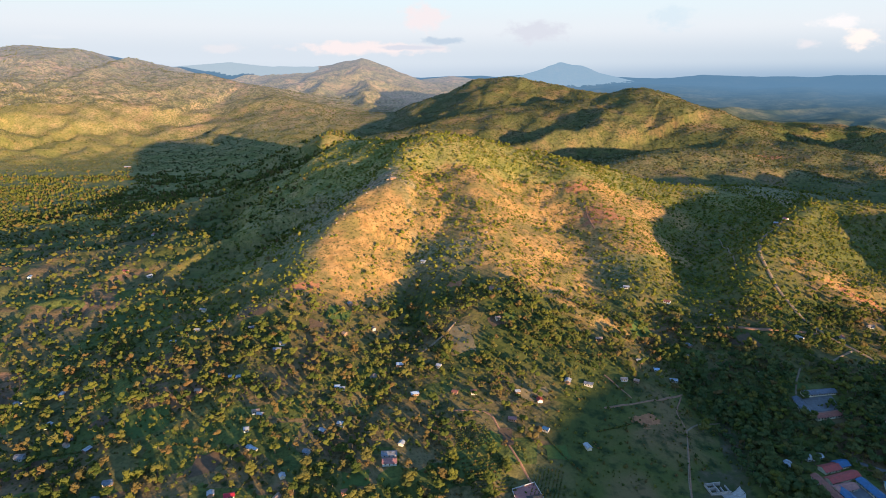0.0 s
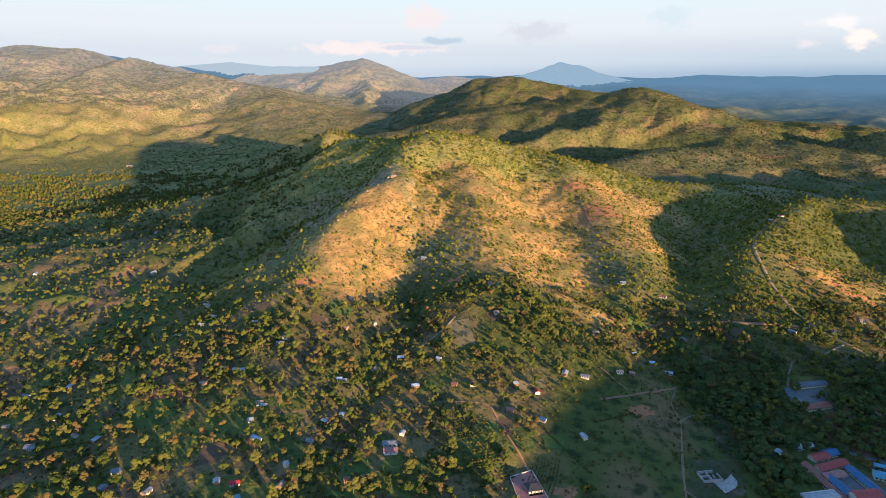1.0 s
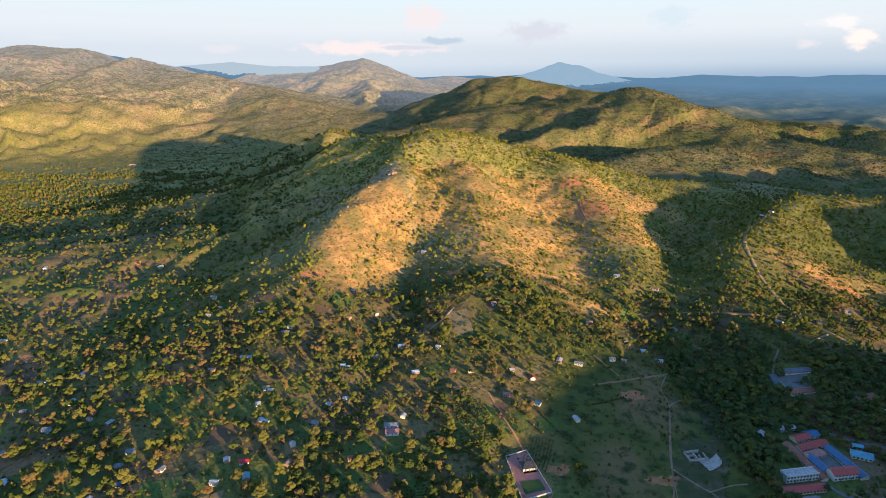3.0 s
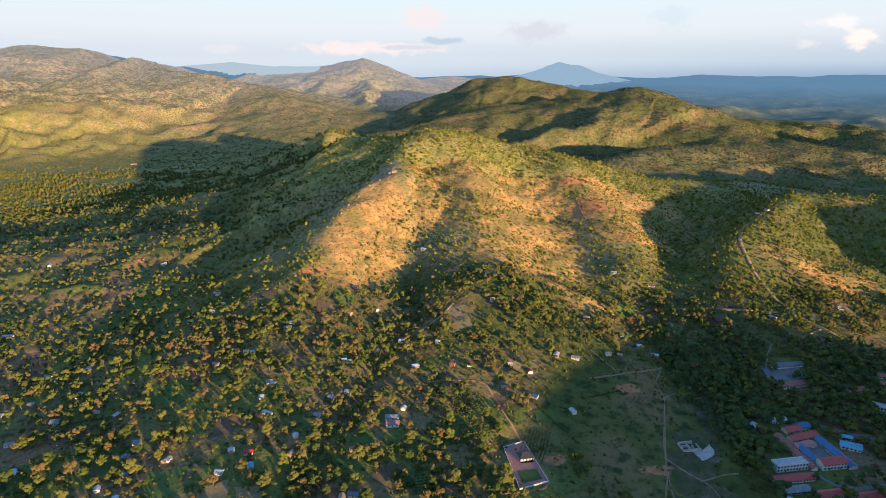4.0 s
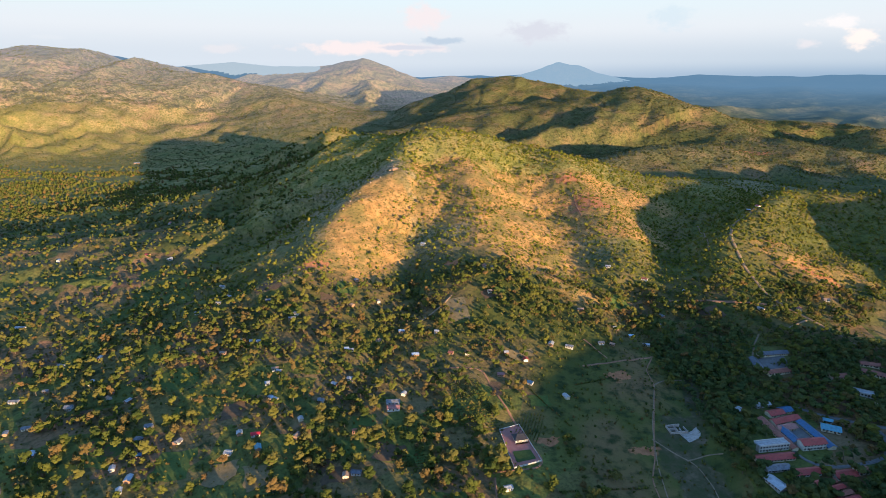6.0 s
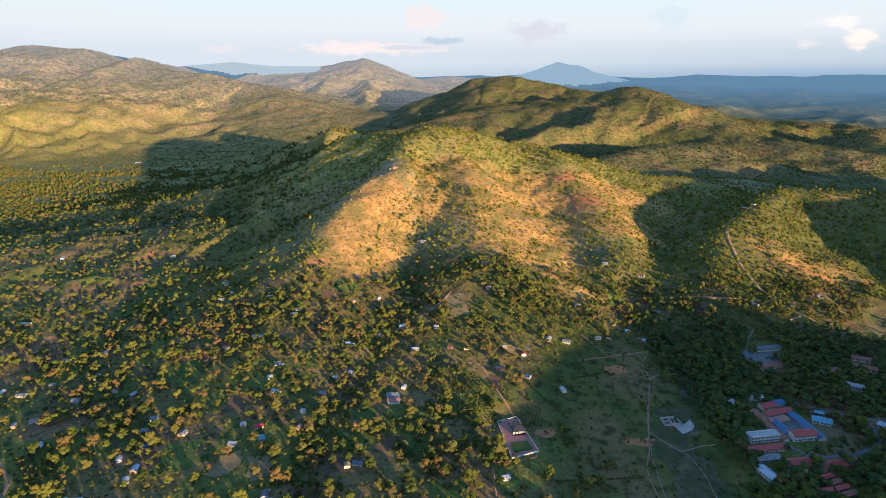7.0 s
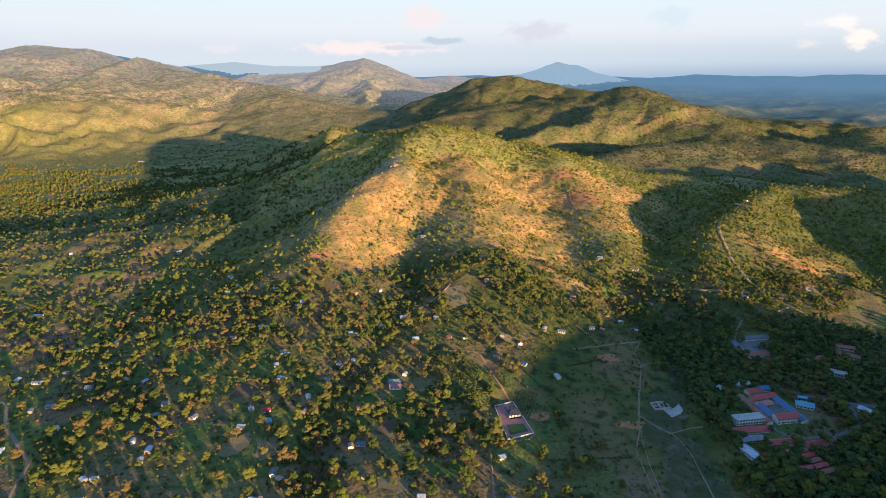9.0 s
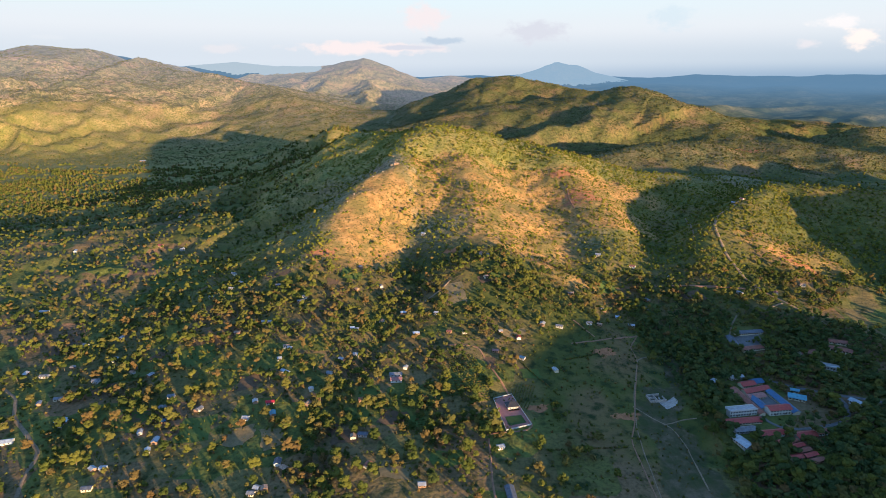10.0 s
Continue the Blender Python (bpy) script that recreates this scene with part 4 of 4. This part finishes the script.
house(-284, 289, -35, 5.2, 4.1, "pale")
house(-275, 289, 5, 5.2, 4.4, "pale")
house(-276, 267, 5, 7.6, 4.3, "slate")
house(-261, 388, 15, 5.8, 4.0, "grey")
house(-264, 372, -35, 5.1, 4.8, "grey")
house(-227, 364, 70, 4.4, 4.4, "slate")
house(-130, 285, 95, 7.4, 4.9, "slate")
house(-123, 278, -35, 5.5, 4.3, "tan")
house(-139, 258, -20, 4.2, 4.3, "white")
house(-142, 253, -8, 5.4, 4.2, "grey")
house(-133, 257, 110, 4.2, 4.7, "tan")
house(-56, 278, 70, 5.8, 4.7, "rust")
house(-12, 256, 5, 5.6, 4.5, "white")
house(52, 299, 15, 5.9, 4.2, "white")
house(55, 244, 95, 20.2, 6.5, "slate")
house(376, 568, 110, 7.8, 3.9, "white")
house(58, 579, 15, 4.5, 4.9, "tan")
house(163, 564, 5, 6.8, 3.8, "tan")
house(226, 683, -8, 6.7, 4.6, "white")
house(220, 679, 15, 4.2, 4.5, "white")
house(269, 659, -35, 7.4, 4.8, "rust")
house(310, 625, 110, 6.6, 4.4, "white")
house(55, 627, 95, 5.9, 4.8, "rust")
house(64, 622, 5, 4.2, 4.7, "slate")
house(99, 572, 5, 5.0, 4.8, "rust")
house(-25, 723, -35, 6.0, 4.5, "white")
house(-76, 887, 15, 8.0, 3.9, "tan")
house(496, 828, 95, 7.8, 4.8, "red")
house(482, 827, -35, 5.2, 4.8, "white")
house(473, 600, 5, 7.2, 4.0, "tan")
house(425, 574, 70, 6.1, 4.7, "rust")
house(-107, 631, 110, 5.5, 4.8, "grey")
house(-75, 587, 110, 4.6, 3.8, "tan")
house(-104, 569, -35, 4.5, 4.6, "tan")
house(-165, 553, -20, 5.6, 4.3, "grey")
house(-207, 585, 15, 5.4, 4.5, "grey")
house(-275, 606, -8, 6.5, 3.8, "white")
house(-290, 661, -20, 6.9, 4.6, "grey")
house(-269, 627, -35, 5.9, 4.1, "white")
house(-428, 810, 70, 8.0, 4.7, "white")
house(-471, 828, -20, 7.6, 4.9, "red")
house(-625, 841, 110, 9.3, 4.2, "white")
house(-1152, 2145, 15, 20.9, 6.5, "white")
house(-520, 1019, 95, 7.5, 4.1, "red")
house(-42, 396, 4, 11, 7, "pinkish", WHITEWASH)
house(-43, 404, 4, 12, 6, "grey", WHITEWASH)


# ---- trees ----
ICO_V = np.array([(0, 0, 1), *[(0.894 * math.cos(k * 1.2566), 0.894 * math.sin(k * 1.2566), 0.447) for k in range(5)], *[(0.894 * math.cos((k + 0.5) * 1.2566), 0.894 * math.sin((k + 0.5) * 1.2566), -0.447) for k in range(5)], (0, 0, -1)])
ICO_F = np.array([f for k in range(5) for f in ((0, 1 + k, 1 + (k + 1) % 5), (1 + k, 6 + k, 1 + (k + 1) % 5), (1 + (k + 1) % 5, 6 + k, 6 + (k + 1) % 5), (6 + k, 11, 6 + (k + 1) % 5))])
rng = np.random.default_rng(7)


def crown_shape(clumps, leaves, flat=0.7, spread=0.36, sizes=(0.16, 0.27)):
    """A crown one unit wide over the origin: uneven clumps of foliage and loose sprays of leaf about them."""
    verts, faces, count = [], [], 0
    centres, radii = [], []
    for k in range(clumps):
        a, d = k * 2.4 + rng.uniform(-0.5, 0.5), spread * math.sqrt((k + 0.3) / clumps) * rng.uniform(0.8, 1.15)
        c = np.array((d * math.cos(a), d * math.sin(a), (0.62 + rng.uniform(-0.16, 0.2) - 0.5 * d) * flat / 0.7))
        r = rng.uniform(*sizes)
        centres.append(c)
        radii.append(r)
        v = ICO_V * rng.uniform(0.75, 1.25, (12, 1)) * r * np.array((1, 1, 0.75)) + c
        verts.append(v)
        faces.append(ICO_F + count)
        count += 12
    for _ in range(leaves):
        k = rng.integers(clumps)
        d = rng.normal(size=3)
        d /= np.linalg.norm(d)
        if d[2] < -0.3:
            d[2] = -d[2]
        c = centres[k] + d * radii[k] * rng.uniform(0.85, 1.25) * np.array((1, 1, 0.8))
        size = rng.uniform(0.035, 0.075)
        tri = c + rng.normal(size=(3, 3)) * size
        verts.append(tri)
        faces.append(np.array([(0, 1, 2)]) + count)
        count += 3
    return np.concatenate(verts), np.concatenate(faces)


def tuft_shape(leaves=3):
    """A low shrub, one unit wide: an uneven lump and a few sprays."""
    v = np.array([(0.5, 0, 0.3), (0, 0.5, 0.3), (-0.5, 0, 0.3), (0, -0.5, 0.3), (0, 0, 0.75), (0, 0, -0.3)]) * rng.uniform(0.7, 1.2, (6, 1))
    f = [np.array([(k, (k + 1) % 4, 4) for k in range(4)] + [((k + 1) % 4, k, 5) for k in range(4)])]
    v = [v + rng.normal(size=(6, 3)) * 0.06]
    for k in range(leaves):
        a = rng.uniform(0, 6.28)
        v.append(np.array((0.42 * math.cos(a), 0.42 * math.sin(a), rng.uniform(0.25, 0.6))) + rng.normal(size=(3, 3)) * 0.13)
        f.append(np.array([(0, 1, 2)]) + 6 + 3 * k)
    return np.concatenate(v), np.concatenate(f)


def lump_shape():
    """A far-off bush or tree, one unit wide: a low uneven dome and two sprays."""
    v = np.array([(0.5 * math.cos(k * 1.2566), 0.5 * math.sin(k * 1.2566), 0.08) for k in range(5)] + [(0, 0, 0.5)]) * rng.uniform(0.75, 1.25, (6, 1)) + rng.normal(size=(6, 3)) * 0.06
    f = [np.array([(k, (k + 1) % 5, 5) for k in range(5)])]
    v = [v]
    for k in range(2):
        a = rng.uniform(0, 6.28)
        v.append(np.array((0.36 * math.cos(a), 0.36 * math.sin(a), rng.uniform(0.25, 0.45))) + rng.normal(size=(3, 3)) * 0.14)
        f.append(np.array([(0, 1, 2)]) + 6 + 3 * k)
    return np.concatenate(v), np.concatenate(f)


def trunk_shape(limbs=3):
    """A tapered trunk with its limbs, for a crown one unit wide."""
    verts, faces, count = [], [], 0
    lines = [((0, 0, -0.12), (rng.uniform(-0.03, 0.03), rng.uniform(-0.03, 0.03), 0.42), 0.038, 0.024)]
    for k in range(limbs):
        a = k * 2.1 + rng.uniform(0, 1)
        lines.append((lines[0][1], (0.24 * math.cos(a), 0.24 * math.sin(a), 0.62), 0.02, 0.008))
    for p, q, r0, r1 in lines:
        ring = [(math.cos(k * 1.2566), math.sin(k * 1.2566), 0) for k in range(5)]
        verts.append(np.array(p) + np.array(ring) * r0)
        verts.append(np.array(q) + np.array(ring) * r1)
        faces.append(np.array([t for k in range(5) for t in ((k, (k + 1) % 5, 5 + k), ((k + 1) % 5, 5 + (k + 1) % 5, 5 + k))]) + count)
        count += 10
    return np.concatenate(verts), np.concatenate(faces)


def density(x, y):
    """How thickly trees stand, from 0 to 1."""
    dry, bare, farm = cover(x, y)
    d = 0.29 - 0.1 * smooth(460, 380, y) * smooth(240, 150, x) + 0.75 * fbm(x, y, 105, 201, 3) + 0.65 * fbm(x, y, 24, 222, 2)
    for line, width, depth in GULLIES:
        g, _, _ = along(x, y, line)
        d += 0.5 * np.exp(-((g / (width * 1.6)) ** 2))
    d -= 0.35 * smooth(0.2, 0.7, dry) + 0.2 * smooth(1500, 2100, y) + 1.0 * smooth(0.3, 0.6, bare)
    d += 0.75 * blot(x, y, 340, 390, 125, 190) + 0.2 * blot(x, y, 0, 600, 68, 60) + 0.35 * blot(x, y, 345, 1080, 330, 105) + 0.5 * blot(x, y, 560, 830, 260, 230)
    d -= 0.9 * smooth(0.3, 0.7, sum(blot(x, y, *b) for b in STONY))
    d += 0.3 * smooth(-120, -250, x) * smooth(600, 800, y) * smooth(2000, 1500, y)
    d += 0.3 * smooth(430, 520, y) * smooth(720, 640, y) * smooth(260, 160, x) * smooth(-330, -200, x)
    d += 0.25 * smooth(1450, 1700, y) * smooth(-200, 300, x)
    d += 0.9 * blot(x, y, 247, 350, 26, 115) + 0.9 * blot(x, y, 310, 255, 100, 40) + 0.6 * blot(x, y, 400, 400, 60, 120)
    d += 0.2 * blot(x, y, 70, 1070, 240, 120) + 0.25 * smooth(-110, -200, x) * smooth(540, 640, y) * smooth(800, 700, y) - 0.45 * smooth(0.05, 0.4, blot(x, y, -235, 960, 150, 240, 8))
    for o in OPEN:
        d -= 1.05 * smooth(0.15, 0.5, blot(x, y, *o))
    return np.clip(d, 0.0, 1)


OPEN = [(168, 398, 63, 90, 15), (105, 393, 30, 33, 0), (225, 348, 33, 90, 0), (68, 350, 27, 33, 10), (30, 562, 21, 27, 0), (305, 352, 44, 42, 0)]


def sow(x0, x1, y0, y1, step, seed, least=0.0):
    """Places of plants, jittered, thinned by density; only in the part of the plan that the valley opens to."""
    g = np.random.default_rng(seed)
    x, y = np.meshgrid(np.arange(x0, x1, step), np.arange(y0, y1, step))
    x, y = (x + g.uniform(-0.5, 0.5, x.shape) * step).ravel(), (y + g.uniform(-0.5, 0.5, y.shape) * step).ravel()
    keep = np.abs(x) < 0.86 * (y + 165) + 60
    x, y = x[keep], y[keep]
    keep = g.uniform(size=len(x)) < np.maximum(density(x, y), least)
    for bx, by, size in BUILT:
        keep &= np.hypot(x - bx, y - by) > size * 0.45 + 2.0
    x, y = x[keep], y[keep]
    keep = np.ones(len(x), bool)
    for line, wide in TRODDEN if y0 < 645 else ():
        near = np.nonzero((x > line[:, 0].min() - 5) & (x < line[:, 0].max() + 5) & (y > line[:, 1].min() - 5) & (y < line[:, 1].max() + 5))[0]
        if len(near):
            keep[near[np.hypot(x[near, None] - line[:, 0], y[near, None] - line[:, 1]).min(1) < wide * 0.5 + 1.6]] = False
    return x[keep], y[keep], g


def scatter(name, x, y, width, shapes, g, mats, tall=1.0):
    """One mesh of many plants."""
    z = height(x, y)
    kinds = g.integers(len(shapes), size=len(x))
    turn = g.uniform(0, 6.2832, len(x))
    lift = g.uniform(0.85, 1.25, len(x)) * tall
    tint = g.uniform(size=len(x))
    vs, fs, ts, ms, count = [], [], [], [], 0
    for k, parts in enumerate(shapes):
        i = np.nonzero(kinds == k)[0]
        c, s = np.cos(turn[i])[:, None], np.sin(turn[i])[:, None]
        for mi, (sv, sf) in enumerate(parts):
            w = width[i][:, None]
            vx = (sv[:, 0] * c - sv[:, 1] * s) * w + x[i][:, None]
            vy = (sv[:, 0] * s + sv[:, 1] * c) * w + y[i][:, None]
            vz = sv[:, 2] * w * lift[i][:, None] + z[i][:, None]
            vs.append(np.stack([vx, vy, vz], -1).reshape(-1, 3))
            fs.append((sf[None] + (np.arange(len(i)) * len(sv))[:, None, None] + count).reshape(-1, 3))
            ts.append(np.repeat(tint[i], len(sv)))
            ms.append(np.full(len(i) * len(sf), mi))
            count += len(i) * len(sv)
    return new(name, mesh_from(name, np.concatenate(vs), np.concatenate(fs), mats, False, {"tint": np.concatenate(ts)}, np.concatenate(ms)))


full_shapes = [(crown_shape(9 + k % 3, 90, 0.62 + 0.07 * k), trunk_shape()) for k in range(6)]
middle_shapes = [(crown_shape(4, 24, 0.6 + 0.07 * k, 0.34, (0.18, 0.28)), trunk_shape(0)) for k in range(6)]
mid_shapes = [(crown_shape(2 + k % 2, 12, 0.6 + 0.05 * k, 0.26, (0.24, 0.36)),) for k in range(6)]
low_shapes = [(tuft_shape(),) for k in range(8)]
far_shapes = [(lump_shape(),) for k in range(8)]

# the village trees
x, y, g = sow(-630, 780, 225, 645, 5.6, 11)
width = 2.4 + 8.4 * g.uniform(size=len(x)) ** 2.2
order = np.argsort(y + 0.35 * np.abs(x))
near, rest = order[:300], order[300:]
for k, (bx, by, w) in enumerate(((46, 325, 17), (41, 320, 14), (49, 334, 13), (40, 332, 13), (52, 316, 8), (86, 300, 8))):
    # tall trees beside the yard's wall
    x[near[k]], y[near[k]], width[near[k]] = bx, by, w
close = rest[y[rest] < 400]
beyond = rest[y[rest] >= 400]
for name, i, shapes in (("village_trees", close, full_shapes), ("farmland_trees", beyond, middle_shapes)):
    ob = scatter(name, x[i], y[i], width[i], shapes, g, [LEAVES, BARK])
    tagged(ob, "yellow-green broadleaf trees scattered over small farms", "trees", kind="stuff")

# the closed woods along the stream and round the school
WOODS = [(262, 350, 24, 110, 6), (262, 470, 26, 70, 12), (300, 430, 52, 34, 0), (375, 430, 70, 40, 0), (405, 360, 50, 70, 0), (345, 285, 90, 40, 0), (262, 262, 30, 50, 0), (430, 480, 60, 40, -20), (300, 500, 40, 50, 0), (345, 420, 60, 30, 0)]
wx, wy, g = sow(215, 520, 215, 560, 7.4, 23, 0.9)
keep = np.max([blot(wx, wy, *b) for b in WOODS], axis=0) + 0.25 * fbm(wx, wy, 30, 231, 2) > 0.35
wx, wy = wx[keep], wy[keep]
ob = scatter("riverside_woods", wx, wy, 5.5 + 6.5 * g.uniform(size=len(wx)) ** 1.6, middle_shapes, g, [DARK_LEAVES, BARK], 1.05)
tagged(ob, "dark green closed woods along the stream and school", "woods", kind="stuff")

kinds = []
for crown, trunk in full_shapes:
    tree = new("tree")
    tagged(tree, "round-crowned green farm tree catching low sun", "tree", "village trees")
    for name, (sv, sf), mat in (("crown", crown, LEAVES), ("trunk", trunk, BARK)):
        ob = new(name, mesh_from(name, sv, sf, [mat], False))
        ob.parent = tree
    kinds.append(tree)
feet = height(x[near], y[near])
for k, i in enumerate(near):
    m = pose(x[i], y[i], feet[k], 0, 0, g.uniform(0, 360))
    tree = kinds[k] if k < len(kinds) else copy_thing(kinds[k % len(kinds)], m)
    tree.matrix_basis = m @ Matrix.Diagonal((width[i], width[i], width[i] * g.uniform(0.9, 1.25), 1))

# the scrub of the near hill and the spur beside it
x, y, g = sow(-260, 1350, 645, 1500, 8.0, 12)
width = 2.2 + 5.5 * g.uniform(size=len(x)) ** 2.2
scatter("hillside_scrub", x, y, width, mid_shapes, g, [SCRUB])
tagged(bpy.data.objects["hillside_scrub"], "dark green scrub and small trees on the hillside", "scrub", kind="stuff")

# the wooded farms of the valley behind the ridge
x, y, g = sow(-1700, -240, 1250, 2050, 6.2, 17)
scatter("valley_floor_trees", x, y, 4.0 + 6.5 * g.uniform(size=len(x)) ** 1.6, low_shapes, g, [LEAVES], 1.0)
tagged(bpy.data.objects["valley_floor_trees"], "small sunlit trees crowding the far valley floor", "woods", kind="stuff")
x, y, g = sow(-1500, -215, 645, 1250, 8.4, 15)
width = 3.0 + 6.0 * g.uniform(size=len(x)) ** 1.8
scatter("valley_woods", x, y, width, mid_shapes, g, [LEAVES])
tagged(bpy.data.objects["valley_woods"], "sunlit yellow-green farm trees over a wide valley floor", "woods", kind="stuff")

# low shrubs dotted over the dry slopes
g = np.random.default_rng(14)
x, y = g.uniform(-430, 860, 88000), g.uniform(610, 1230, 88000)
keep = g.uniform(size=len(x)) < 0.52 + 0.7 * fbm(x, y, 45, 301, 3) - 0.16 - 0.25 * blot(x, y, -99, 750, 60, 120) + 0.4 * blot(x, y, 70, 1090, 340, 140) + 0.4 * blot(x, y, 560, 820, 280, 240)
x, y = x[keep], y[keep]
scatter("dry_slope_shrubs", x, y, 1.3 + 4.4 * g.uniform(size=len(x)) ** 3.0, far_shapes, g, [SCRUB])
tagged(bpy.data.objects["dry_slope_shrubs"], "low green shrubs dotted over dry straw-coloured slopes", "shrubs", kind="stuff")

x, y, g = sow(-2900, 2900, 1500, 3800, 7.6, 13, 0.8)
keep = (np.hypot(x, y) < np.where(x < -250, 4450, 3280)) & ((x > -180) | (y > 2050)) & (g.uniform(size=len(x)) < np.where(x < -250, 0.5, 0.95) * np.where(y > 3000, 0.75, 1.0))
x, y = x[keep], y[keep]
scatter("far_woods", x, y, 3.0 + 6.0 * g.uniform(size=len(x)) ** 2.2, far_shapes, g, [FAR_SCRUB], 1.0)
tagged(bpy.data.objects["far_woods"], "open woodland thinning out over far hills", "woods", kind="stuff")

# rows of crops on the plots beside the yard, and hedges between the farms
def rows(name, x, y, turn, length, width, gap, size, label):
    g = np.random.default_rng(int(abs(x) + abs(y)))
    a, b = np.meshgrid(np.arange(-length / 2, length / 2, size * 0.8), np.arange(-width / 2, width / 2, gap))
    a, b = a.ravel() + g.normal(size=a.size) * 0.2, b.ravel() + g.normal(size=b.size) * 0.15
    keep = g.uniform(size=len(a)) < 0.8
    a, b = a[keep], b[keep]
    c, s = math.cos(radians(turn)), math.sin(radians(turn))
    px, py = x + c * a - s * b, y + s * a + c * b
    ob = scatter(name, px, py, size * g.uniform(0.7, 1.3, len(px)), low_shapes, g, [LEAVES])
    tagged(ob, label, "crops", kind="stuff")


rows("crop_rows", 35, 385, 15, 34, 34, 3.2, 1.6, "low green crop planted in straight rows")
rows("crop_rows", 25, 425, 15, 30, 22, 2.6, 1.4, "low green crop planted in straight rows")
rows("crop_rows", 78, 375, 70, 34, 20, 2.8, 1.2, "low green crop planted in straight rows")
rows("crop_rows", -20, 330, 10, 30, 20, 3.0, 1.4, "low green crop planted in straight rows")
HEDGES = [
    (20, 402, 12, 40), (100, 400, -62, 60), (125, 300, 4, 70), (-10, 352, -70, 50), (10, 335, 8, 36), (-120, 300, 15, 50), (150, 440, 20, 40), (-200, 420, -20, 60), (-150, 380, 70, 50), (-260, 350, 10, 60),
    (-60, 470, 18, 45), (60, 480, -35, 60), (110, 540, -35, 70), (-230, 480, 30, 60), (-330, 430, 5, 70), (20, 270, -80, 50), (-30, 280, 10, 40),
]
for hx, hy, turn, length in HEDGES:
    rows("hedge", hx, hy, turn, length, 1.0, 1.6, 1.9, "uneven green hedge between small fields")

# bushes and tall weeds in the village meadows
g = np.random.default_rng(16)
x, y = g.uniform(-460, 480, 17000), g.uniform(232, 640, 17000)
keep = (np.abs(x) < 0.86 * (y + 165) + 60) & (g.uniform(size=len(x)) < 0.5 + 0.6 * fbm(x, y, 30, 311, 3))
for bx, by, size in BUILT:
    keep &= np.hypot(x - bx, y - by) > size * 0.5 + 1.0
x, y = x[keep], y[keep]
scatter("meadow_bushes", x, y, 0.9 + 2.4 * g.uniform(size=len(x)) ** 2.4, low_shapes, g, [LEAVES])
tagged(bpy.data.objects["meadow_bushes"], "small green bushes and weeds in the village meadows", "bushes", kind="stuff")
